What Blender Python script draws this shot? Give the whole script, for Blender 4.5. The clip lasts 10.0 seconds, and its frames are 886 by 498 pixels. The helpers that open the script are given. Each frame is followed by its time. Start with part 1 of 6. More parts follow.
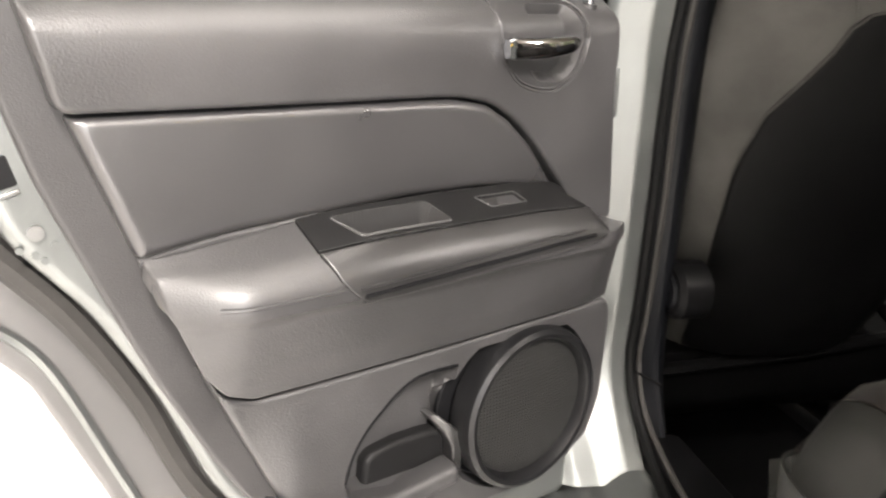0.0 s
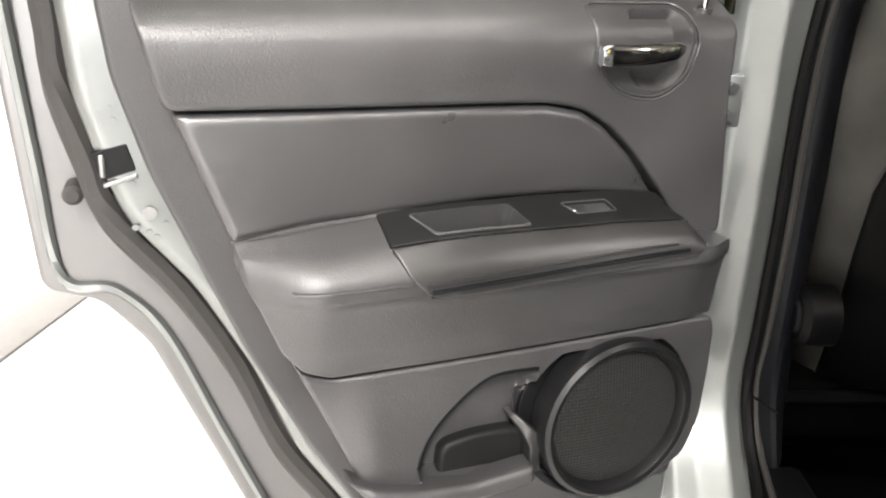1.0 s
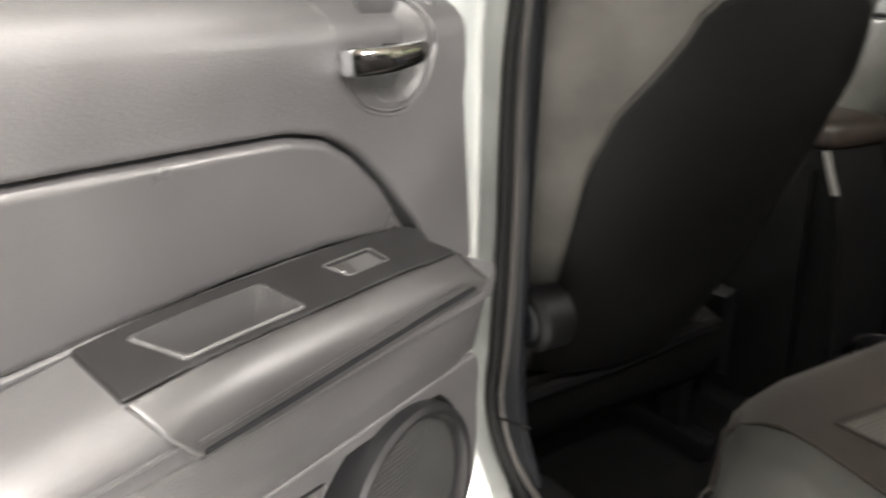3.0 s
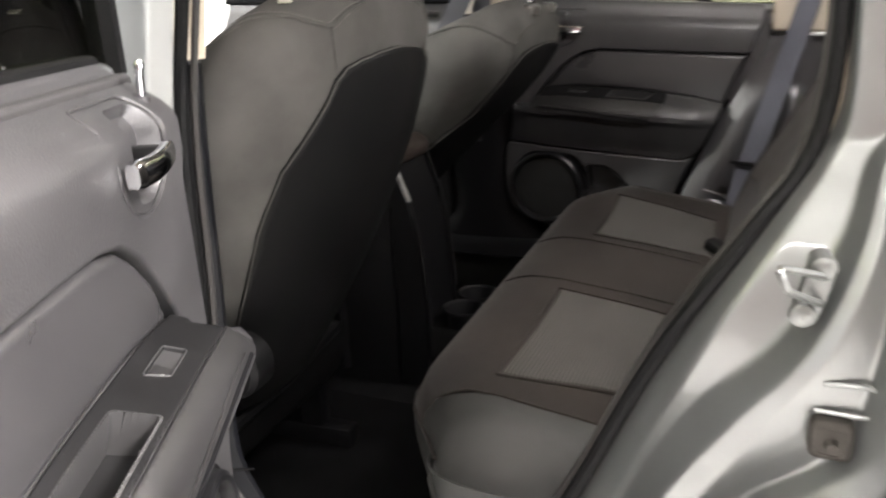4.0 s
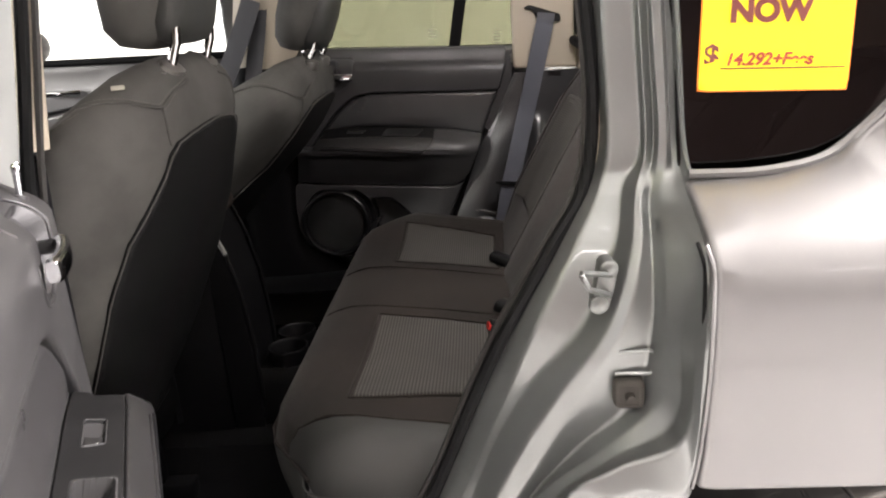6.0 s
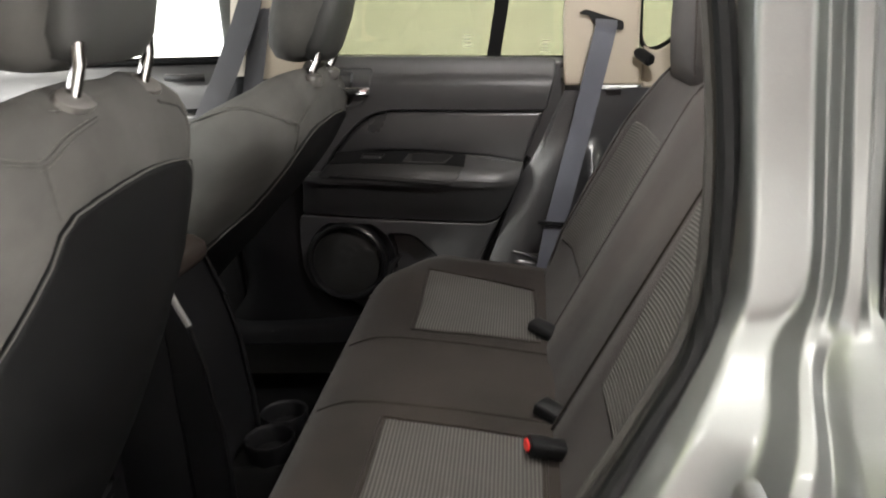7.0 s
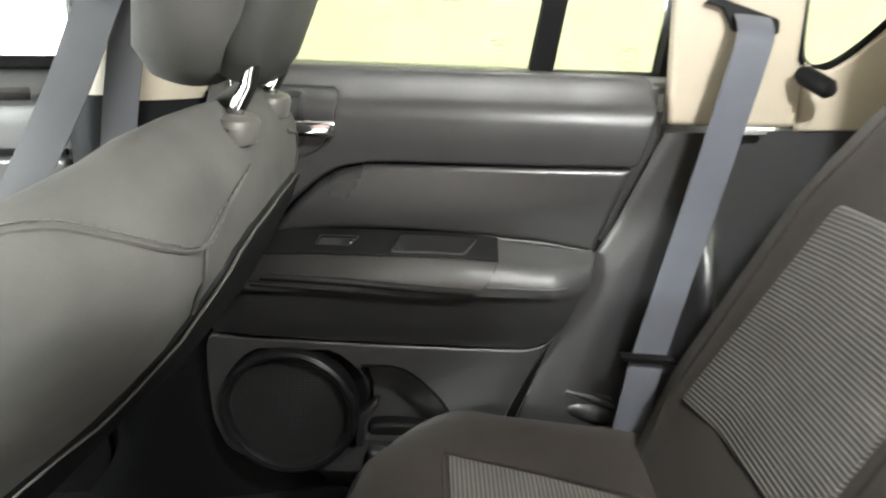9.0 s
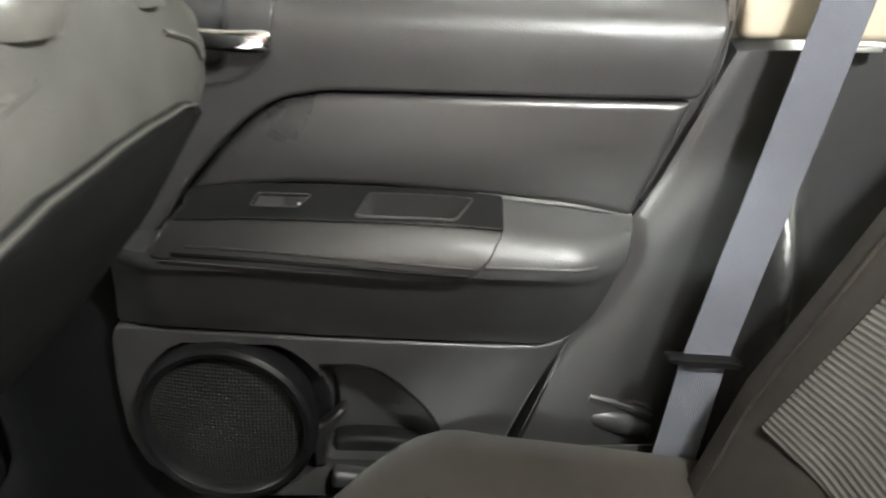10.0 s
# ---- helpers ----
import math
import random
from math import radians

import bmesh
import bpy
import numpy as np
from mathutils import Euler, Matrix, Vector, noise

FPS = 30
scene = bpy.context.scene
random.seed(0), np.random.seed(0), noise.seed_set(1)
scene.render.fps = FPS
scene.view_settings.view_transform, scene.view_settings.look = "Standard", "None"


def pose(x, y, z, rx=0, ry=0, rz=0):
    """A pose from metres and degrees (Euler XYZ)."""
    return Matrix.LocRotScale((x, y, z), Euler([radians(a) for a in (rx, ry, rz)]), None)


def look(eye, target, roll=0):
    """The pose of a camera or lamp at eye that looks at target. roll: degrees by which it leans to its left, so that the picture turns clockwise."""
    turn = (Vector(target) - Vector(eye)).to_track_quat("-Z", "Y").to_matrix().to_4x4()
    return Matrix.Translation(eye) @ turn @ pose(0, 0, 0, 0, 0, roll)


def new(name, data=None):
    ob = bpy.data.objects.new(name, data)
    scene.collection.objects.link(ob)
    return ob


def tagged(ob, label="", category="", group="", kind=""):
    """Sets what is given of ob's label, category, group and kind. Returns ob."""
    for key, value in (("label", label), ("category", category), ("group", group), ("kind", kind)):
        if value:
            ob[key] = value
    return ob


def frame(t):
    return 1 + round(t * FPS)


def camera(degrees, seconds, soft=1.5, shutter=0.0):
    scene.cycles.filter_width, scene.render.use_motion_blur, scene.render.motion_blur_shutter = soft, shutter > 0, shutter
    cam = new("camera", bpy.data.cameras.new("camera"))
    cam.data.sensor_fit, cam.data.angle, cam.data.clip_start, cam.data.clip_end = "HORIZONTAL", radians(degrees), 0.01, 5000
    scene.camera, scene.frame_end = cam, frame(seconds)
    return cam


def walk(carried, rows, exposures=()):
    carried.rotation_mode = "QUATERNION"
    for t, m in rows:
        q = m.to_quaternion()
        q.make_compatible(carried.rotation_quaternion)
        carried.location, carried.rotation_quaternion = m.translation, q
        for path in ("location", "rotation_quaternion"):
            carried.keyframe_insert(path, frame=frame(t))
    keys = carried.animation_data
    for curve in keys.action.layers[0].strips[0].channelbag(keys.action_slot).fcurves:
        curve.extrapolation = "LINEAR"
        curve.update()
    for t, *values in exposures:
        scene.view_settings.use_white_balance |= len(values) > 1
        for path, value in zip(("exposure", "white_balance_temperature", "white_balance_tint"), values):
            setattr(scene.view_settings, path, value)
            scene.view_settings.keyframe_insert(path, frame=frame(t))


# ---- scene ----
cam = camera(59.0, 10.0, soft=2.0, shutter=0.4)
PATH = [
    (0, (0.922, -1.127, 1.104), (-0.952, -0.762, 0.507), 1.0),
    (0.5, (0.928, -1.044, 1.121), (-0.978, -1.029, 0.516), 1.2),
    (1, (0.945, -1.02, 1.121), (-0.951, -1.14, 0.494), 0.8),
    (1.5, (0.947, -1.02, 1.121), (-0.94, -1.179, 0.477), 0.7),
    (2, (0.931, -1.03, 1.121), (-0.957, -1.123, 0.466), 0.6),
    (2.5, (0.827, -1.08, 1.116), (-1.039, -0.802, 0.453), 0.3),
    (3, (0.696, -1.146, 1.108), (-0.956, -0.2, 0.494), -0.9),
    (3.2, (0.663, -1.167, 1.11), (-0.822, 0.019, 0.486), -0.8),
    (4.3, (0.554, -1.438, 1.212), (0.081, 0.403, 0.591), -3.3),
    (4.5, (0.535, -1.481, 1.224), (0.18, 0.387, 0.603), -3.7),
    (5, (0.537, -1.557, 1.244), (0.347, 0.335, 0.624), -4.2),
    (5.2, (0.536, -1.572, 1.242), (0.389, 0.328, 0.636), -4.2),
    (6.3, (0.518, -1.434, 1.249), (0.388, 0.471, 0.656), -4.7),
    (6.5, (0.509, -1.359, 1.25), (0.376, 0.544, 0.649), -4.4),
    (7, (0.518, -1.13, 1.261), (0.305, 0.766, 0.662), -3.5),
    (7.5, (0.485, -0.946, 1.271), (0.29, 0.955, 0.679), -3.1),
    (8, (0.394, -0.718, 1.267), (0.362, 1.197, 0.692), -2.4),
    (8.5, (0.342, -0.563, 1.265), (0.359, 1.352, 0.691), -1.8),
    (9, (0.301, -0.351, 1.241), (0.314, 1.549, 0.619), -1.2),
    (9.5, (0.271, -0.196, 1.212), (0.28, 1.682, 0.525), -0.4),
    (10, (0.322, -0.071, 1.171), (0.324, 1.778, 0.409), -1.2),
]
EXPOSURE = [(0.0, 0.42, 6850, 14), (0.5, 0.15, 6700, 13), (1.0, 0.1, 6600, 12), (2.0, 0.05, 6600, 12), (2.5, 0.3, 6650, 12), (3.0, 1.0, 6750, 12), (3.4, 0.95, 6650, 13), (4.3, 0.85, 6500, 17), (5.0, 0.6, 6600, 18), (6.5, 0.5, 6600, 18), (7.0, 1.05, 6500, 13), (7.5, 1.45, 6700, 16), (8.0, 1.87, 6300, 12), (8.5, 1.9, 6250, 9), (9.0, 2.1, 6320, 7), (10.0, 2.55, 6400, 6)]
walk(cam, [(t, look(eye, target, roll)) for t, eye, target, roll in PATH], EXPOSURE)

# ---------------------------------------------------------------- light
world = bpy.data.worlds.new("world")
scene.world = world
world.use_nodes = True
world.node_tree.nodes["Background"].inputs[0].default_value = (0.9, 0.95, 1.0, 1)
world.node_tree.nodes["Background"].inputs[1].default_value = 0.3
CEIL = 3.4


def area_lamp(x, y, sx, sy, power, warm=(1.0, 0.975, 0.935)):
    data = bpy.data.lights.new("ceiling_lamp_light", "AREA")
    data.shape, data.size, data.size_y, data.energy, data.color = "RECTANGLE", sx, sy, power, warm
    ob = new("ceiling_lamp_light", data)
    ob.matrix_world = pose(x, y, CEIL - 0.09)
    return ob


# unseen lamps, each placed and powered to brighten certain surfaces of the car
LAMPS = [(-5.0, -5.4, 60), (-3.2, -5.4, 900), (-0.6, -5.4, 40), (3.4, -5.4, 18), (-2.6, -2.6, 70), (0.9, -2.6, 10), (3.4, -0.89, 610), (-2.6, 0.3, 35), (0.9, 0.3, 35), (3.4, 0.05, 40), (-2.6, 2.9, 45), (0.9, 2.9, 45), (3.4, 2.9, 45)]
for lx, ly, power in LAMPS:
    area_lamp(lx, ly, 1.2, 0.3, power)

# light from unseen windows added in the south, west and east walls
for wx, wy, turn, power in ((-3.2, -6.97, 0, 60.0), (-6.47, -3.0, -90, 250.0), (-6.47, 0.6, -90, 150.0), (5.97, -0.7, 90, 235.0)):
    data = bpy.data.lights.new("window_daylight", "AREA")
    data.shape, data.size, data.size_y, data.energy, data.color = "RECTANGLE", 3.0, 2.1, power, (0.97, 0.985, 1.0)
    new("window_daylight", data).matrix_world = pose(wx, wy, 1.75, 90, 0, turn)

# unseen dome lamp added to brighten the cabin, taken as lit by the open door
ADDED_LAMP = (0.74, 0.0, 1.560)
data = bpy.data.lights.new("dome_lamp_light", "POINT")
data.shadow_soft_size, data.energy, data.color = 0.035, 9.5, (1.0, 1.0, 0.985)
new("dome_lamp_light", data).matrix_world = pose(ADDED_LAMP[0], ADDED_LAMP[1], ADDED_LAMP[2] - 0.055)

# ---------------------------------------------------------------- materials


def material(name, base, rough=0.5, metal=0.0, grain=0.0, grain_scale=900.0, stain=0.15, stain_scale=6.0, coat=0.0, spec=0.5, wear=0.0, sheen=0.0):
    """A surface with colour variation at two scales, uneven gloss and fine relief."""
    m = bpy.data.materials.new(name)
    m.use_nodes = True
    nt = m.node_tree
    b = nt.nodes["Principled BSDF"]
    co = nt.nodes.new("ShaderNodeTexCoord")
    n1 = nt.nodes.new("ShaderNodeTexNoise")
    n1.inputs["Scale"].default_value = stain_scale
    n1.inputs["Detail"].default_value = 5
    n2 = nt.nodes.new("ShaderNodeTexNoise")
    n2.inputs["Scale"].default_value = grain_scale
    n2.inputs["Detail"].default_value = 2
    nt.links.new(co.outputs["Object"], n1.inputs["Vector"])
    nt.links.new(co.outputs["Object"], n2.inputs["Vector"])
    ramp = nt.nodes.new("ShaderNodeValToRGB")
    lo = tuple(c * (1 - stain) for c in base)
    hi = tuple(min(1, c * (1 + stain)) for c in base)
    ramp.color_ramp.elements[0].position, ramp.color_ramp.elements[0].color = 0.3, (*lo, 1)
    ramp.color_ramp.elements[1].position, ramp.color_ramp.elements[1].color = 0.7, (*hi, 1)
    nt.links.new(n1.outputs["Fac"], ramp.inputs["Fac"])
    mix = nt.nodes.new("ShaderNodeMix")
    mix.data_type, mix.blend_type = "RGBA", "MULTIPLY"
    mix.inputs["Factor"].default_value = 0.35 if grain else 0.1
    nt.links.new(ramp.outputs["Color"], mix.inputs["A"])
    g2 = nt.nodes.new("ShaderNodeMapRange")
    g2.inputs["To Min"].default_value, g2.inputs["To Max"].default_value = 0.55, 1.45
    nt.links.new(n2.outputs["Fac"], g2.inputs["Value"])
    nt.links.new(g2.outputs["Result"], mix.inputs["B"])
    nt.links.new(mix.outputs["Result"], b.inputs["Base Color"])
    r = nt.nodes.new("ShaderNodeMapRange")
    r.inputs["To Min"].default_value, r.inputs["To Max"].default_value = max(0.02, rough - 0.07 - wear), min(1, rough + 0.07 + wear)
    nt.links.new(n1.outputs["Fac"], r.inputs["Value"])
    nt.links.new(r.outputs["Result"], b.inputs["Roughness"])
    b.inputs["Metallic"].default_value = metal
    b.inputs["Specular IOR Level"].default_value = spec
    b.inputs["Coat Weight"].default_value = coat
    b.inputs["Coat Roughness"].default_value = 0.06
    b.inputs["Sheen Weight"].default_value = sheen
    if grain:
        bump = nt.nodes.new("ShaderNodeBump")
        bump.inputs["Strength"].default_value = grain
        bump.inputs["Distance"].default_value = 0.0006
        nt.links.new(n2.outputs["Fac"], bump.inputs["Height"])
        nt.links.new(bump.outputs["Normal"], b.inputs["Normal"])
    return m


def ribbed(name, dark, light, pitch, axis, rough=0.85):
    """Ribbed seat cloth: fine cords along one axis."""
    m = material(name, light, rough, grain=0.5, grain_scale=1400, stain=0.12, stain_scale=14, spec=0.15)
    nt = m.node_tree
    b = nt.nodes["Principled BSDF"]
    co = nt.nodes.new("ShaderNodeTexCoord")
    wv = nt.nodes.new("ShaderNodeTexWave")
    wv.wave_type, wv.bands_direction, wv.wave_profile = "BANDS", axis, "SIN"
    wv.inputs["Scale"].default_value = 1.0 / pitch * 0.314
    wv.inputs["Distortion"].default_value = 0.15
    wv.inputs["Detail"].default_value = 1
    nt.links.new(co.outputs["Object"], wv.inputs["Vector"])
    old = b.inputs["Base Color"].links[0].from_socket
    mix = nt.nodes.new("ShaderNodeMix")
    mix.data_type = "RGBA"
    mix.inputs["A"].default_value = (*dark, 1)
    nt.links.new(wv.outputs["Fac"], mix.inputs["Factor"])
    nt.links.new(old, mix.inputs["B"])
    nt.links.new(mix.outputs["Result"], b.inputs["Base Color"])
    bump = nt.nodes.new("ShaderNodeBump")
    bump.inputs["Strength"].default_value, bump.inputs["Distance"].default_value = 0.5, 0.0012
    nt.links.new(wv.outputs["Fac"], bump.inputs["Height"])
    nt.links.new(bump.outputs["Normal"], b.inputs["Normal"])
    return m


def webbing(name, base, rough, **more):
    """Belt webbing: a fine woven twill."""
    m = material(name, base, rough, **more)
    nt = m.node_tree
    b = nt.nodes["Principled BSDF"]
    co = nt.nodes.new("ShaderNodeTexCoord")
    mp = nt.nodes.new("ShaderNodeMapping")
    mp.inputs["Rotation"].default_value = (0, radians(18), 0)
    wv = nt.nodes.new("ShaderNodeTexWave")
    wv.wave_type, wv.bands_direction = "BANDS", "X"
    wv.inputs["Scale"].default_value = 0.314 / 0.0024
    wv.inputs["Distortion"].default_value = 1.5
    wv.inputs["Detail"].default_value = 2
    wv.inputs["Detail Scale"].default_value = 3
    nt.links.new(co.outputs["Object"], mp.inputs["Vector"])
    nt.links.new(mp.outputs["Vector"], wv.inputs["Vector"])
    bump = nt.nodes.new("ShaderNodeBump")
    bump.inputs["Strength"].default_value, bump.inputs["Distance"].default_value = 0.35, 0.0006
    nt.links.new(wv.outputs["Fac"], bump.inputs["Height"])
    nt.links.new(bump.outputs["Normal"], b.inputs["Normal"])
    return m


def perforated(name):
    """Black speaker mesh with a honeycomb of holes."""
    m = material(name, (0.02, 0.02, 0.02), 0.45, grain=0.0)
    nt = m.node_tree
    b = nt.nodes["Principled BSDF"]
    co = nt.nodes.new("ShaderNodeTexCoord")
    mp = nt.nodes.new("ShaderNodeMapping")
    mp.inputs["Scale"].default_value = (1, 0.0, 1)
    vo = nt.nodes.new("ShaderNodeTexVoronoi")
    vo.inputs["Scale"].default_value = 240
    vo.inputs["Randomness"].default_value = 0.0
    nt.links.new(co.outputs["Object"], mp.inputs["Vector"])
    nt.links.new(mp.outputs["Vector"], vo.inputs["Vector"])
    st = nt.nodes.new("ShaderNodeMapRange")
    st.inputs["From Min"].default_value, st.inputs["From Max"].default_value = 0.28, 0.42
    nt.links.new(vo.outputs["Distance"], st.inputs["Value"])
    mix = nt.nodes.new("ShaderNodeMix")
    mix.data_type = "RGBA"
    mix.inputs["A"].default_value, mix.inputs["B"].default_value = (0.001, 0.001, 0.001, 1), (0.013, 0.013, 0.0125, 1)
    nt.links.new(st.outputs["Result"], mix.inputs["Factor"])
    nt.links.new(mix.outputs["Result"], b.inputs["Base Color"])
    bump = nt.nodes.new("ShaderNodeBump")
    bump.inputs["Strength"].default_value, bump.inputs["Distance"].default_value = 0.8, 0.0015
    nt.links.new(st.outputs["Result"], bump.inputs["Height"])
    nt.links.new(bump.outputs["Normal"], b.inputs["Normal"])
    return m


def glass(name, tint, gloss=0.08):
    m = bpy.data.materials.new(name)
    m.use_nodes = True
    nt = m.node_tree
    nt.nodes.remove(nt.nodes["Principled BSDF"])
    tr = nt.nodes.new("ShaderNodeBsdfTransparent")
    tr.inputs["Color"].default_value = (*tint, 1)
    gl = nt.nodes.new("ShaderNodeBsdfGlossy")
    gl.inputs["Roughness"].default_value = 0.02
    fr = nt.nodes.new("ShaderNodeFresnel")
    fr.inputs["IOR"].default_value = 1.45
    mix = nt.nodes.new("ShaderNodeMixShader")
    nt.links.new(fr.outputs["Fac"], mix.inputs["Fac"])
    nt.links.new(tr.outputs["BSDF"], mix.inputs[1])
    nt.links.new(gl.outputs["BSDF"], mix.inputs[2])
    nt.links.new(mix.outputs["Shader"], nt.nodes["Material Output"].inputs["Surface"])
    return m


def glowing(name, colour, strength):
    m = bpy.data.materials.new(name)
    m.use_nodes = True
    b = m.node_tree.nodes["Principled BSDF"]
    b.inputs["Base Color"].default_value = (*colour, 1)
    b.inputs["Emission Color"].default_value = (*colour, 1)
    b.inputs["Emission Strength"].default_value = strength
    return m


PAINT = material("silver_paint", (0.122, 0.120, 0.119), 0.42, metal=0.6, grain=0.06, grain_scale=2500, stain=0.03, coat=0.25)
PAINT_DULL = material("jamb_paint", (0.146, 0.154, 0.150), 0.36, metal=0.68, grain=0.08, grain_scale=1800, stain=0.06, stain_scale=14, coat=0.4)
PANEL = material("door_plastic", (0.028, 0.0272, 0.0279), 0.44, grain=0.5, grain_scale=520, stain=0.16, stain_scale=9, spec=0.7, wear=0.05)
PANEL_SOFT = material("soft_vinyl", (0.028, 0.0272, 0.0280), 0.31, grain=0.25, grain_scale=900, stain=0.10, stain_scale=7, spec=0.85, wear=0.05)
QTRIM = material("quarter_trim_plastic", (0.030, 0.0297, 0.031), 0.33, grain=0.15, grain_scale=900, stain=0.05, stain_scale=5, spec=0.7)
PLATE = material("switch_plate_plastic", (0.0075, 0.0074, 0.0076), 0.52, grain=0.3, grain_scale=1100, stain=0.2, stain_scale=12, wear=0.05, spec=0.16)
GRIP = material("grip_plastic", (0.014, 0.0136, 0.0138), 0.34, grain=0.15, grain_scale=900, stain=0.15, stain_scale=12, wear=0.04, spec=0.75)
CUP = material("pull_cup_plastic", (0.030, 0.0295, 0.0295), 0.38, grain=0.15, grain_scale=1100, stain=0.15, spec=0.5)
PIANO = material("speaker_ring_plastic", (0.007, 0.007, 0.0075), 0.34, grain=0.15, grain_scale=1100, stain=0.15, spec=0.25)
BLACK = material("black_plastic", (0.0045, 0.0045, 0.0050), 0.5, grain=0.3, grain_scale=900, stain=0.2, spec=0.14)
NAVY = material("pillar_trim_plastic", (0.0042, 0.0046, 0.0060), 0.5, grain=0.4, grain_scale=800, stain=0.15, stain_scale=9, spec=0.18)
RUBBER = material("black_rubber", (0.005, 0.005, 0.005), 0.65, grain=0.3, grain_scale=500, stain=0.2, spec=0.06)
CHROME = material("chrome", (0.62, 0.63, 0.66), 0.10, metal=1.0, stain=0.03)
STEEL_BRIGHT = material("polished_steel", (0.40, 0.395, 0.39), 0.12, metal=1.0, stain=0.03)
STEEL = material("bare_steel", (0.20, 0.20, 0.197), 0.36, metal=0.9, grain=0.1, stain=0.1, stain_scale=60)
CLOTH = material("seat_cloth", (0.064, 0.0626, 0.0585), 0.85, grain=0.7, grain_scale=1300, stain=0.22, stain_scale=13, spec=0.15)
CLOTH_REAR = material("rear_seat_cloth", (0.0195, 0.0155, 0.0132), 0.9, grain=0.7, grain_scale=1300, stain=0.42, stain_scale=6, spec=0.15, sheen=0.06)
VINYL_BACK = material("seat_back_vinyl", (0.0032, 0.0032, 0.0034), 0.65, grain=0.5, grain_scale=800, stain=0.2, spec=0.14)
VINYL_SKIRT = material("seat_skirt_vinyl", (0.024, 0.0245, 0.0228), 0.6, grain=0.4, grain_scale=900, stain=0.12)
INSERT_X = ribbed("ribbed_seat_insert", (0.040, 0.038, 0.035), (0.082, 0.078, 0.072), 0.0052, "X")
INSERT_Z = ribbed("ribbed_back_insert", (0.046, 0.044, 0.041), (0.082, 0.078, 0.072), 0.0048, "Z")
WEB = webbing("belt_webbing", (0.066, 0.069, 0.086), 0.7, grain=0.6, grain_scale=900, stain=0.06, stain_scale=20, sheen=0.2)
WEB_DARK = webbing("front_belt_webbing", (0.05, 0.05, 0.056), 0.7, grain=0.6, grain_scale=900, stain=0.08, sheen=0.2)
BEIGE = material("beige_trim", (0.37, 0.32, 0.25), 0.55, grain=0.3, grain_scale=800, stain=0.06, stain_scale=8)
CARPET = material("black_carpet", (0.004, 0.004, 0.0043), 0.95, grain=1.0, grain_scale=700, stain=0.3, stain_scale=20, spec=0.1)
LEATHER = material("armrest_leather", (0.020, 0.014, 0.011), 0.5, grain=0.4, grain_scale=700, stain=0.15)
SILVER_TRIM = material("silver_trim", (0.30, 0.30, 0.29), 0.35, metal=0.4, grain=0.1, stain=0.05)
GUIDE = material("post_guide_plastic", (0.075, 0.071, 0.066), 0.42, grain=0.2, stain=0.1)
PIPING = material("seat_piping", (0.046, 0.044, 0.040), 0.8, grain=0.5, stain=0.1)
STITCH = material("seat_stitch", (0.082, 0.078, 0.070), 0.8, grain=0.5, stain=0.1)
STRIKER = material("zinc_striker", (0.13, 0.136, 0.132), 0.38, metal=0.7, grain=0.1, stain=0.15, stain_scale=60)
STOP = material("door_stop_rubber", (0.036, 0.033, 0.029), 0.7, grain=0.3, grain_scale=500, stain=0.2, spec=0.2)
TYRE = material("tyre_rubber", (0.050, 0.047, 0.043), 0.75, grain=0.5, grain_scale=300, stain=0.25, stain_scale=20)
SEAL_GREY = material("grey_door_seal", (0.004, 0.0041, 0.0042), 0.6, grain=0.3, grain_scale=500, stain=0.2, spec=0.12)
WSTRIP = material("brown_grey_weatherstrip", (0.030, 0.0285, 0.027), 0.6, grain=0.3, grain_scale=500, stain=0.2, spec=0.2)
FLANGE = material("trim_flange_plastic", (0.030, 0.0290, 0.0292), 0.42, grain=0.5, grain_scale=700, stain=0.14, stain_scale=9, spec=0.45)
MESH = perforated("speaker_mesh")
RED = material("buckle_red", (0.5, 0.02, 0.015), 0.4)
SIGN = material("fluorescent_card", (0.95, 0.68, 0.0), 0.6, grain=0.05, stain=0.03)
SIGN_EDGE = material("orange_card_edge", (0.95, 0.22, 0.02), 0.6, stain=0.05)
INK = material("sign_ink", (0.10, 0.014, 0.010), 0.6, stain=0.1)
RED_INK = material("marker_ink", (0.22, 0.018, 0.008), 0.6, stain=0.1)
GREY_INK = material("grey_print", (0.30, 0.29, 0.24), 0.7, stain=0.1)
FLOOR = material("white_floor", (0.63, 0.62, 0.605), 0.4, grain=0.05, grain_scale=200, stain=0.04, stain_scale=2)
WALL = material("white_wall", (0.82, 0.82, 0.79), 0.8, grain=0.2, grain_scale=300, stain=0.03, stain_scale=1.5)
MAROON = material("maroon_wall_paint", (0.075, 0.042, 0.038), 0.7, grain=0.2, grain_scale=300, stain=0.08, stain_scale=1.5)
TAN = material("tan_floor_strip", (0.055, 0.050, 0.045), 0.6, grain=0.3, grain_scale=60, stain=0.2, stain_scale=5)
GLASS_CLEAR = glass("clear_glass", (0.93, 0.96, 0.94))
GLASS_TINT = glass("tinted_glass", (0.32, 0.33, 0.262))
# tinted far darker than the other rear glass, for the dim cabin behind
GLASS_DARK = glass("darkened_window_glass", (0.045, 0.036, 0.032))
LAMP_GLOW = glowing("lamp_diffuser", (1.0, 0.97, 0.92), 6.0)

# ---------------------------------------------------------------- mesh helpers


def smoothstep(a, b, x):
    t = min(1.0, max(0.0, (x - a) / (b - a)))
    return t * t * (3 - 2 * t)


def lerp_table(x, xs, ys):
    return float(np.interp(x, xs, ys))


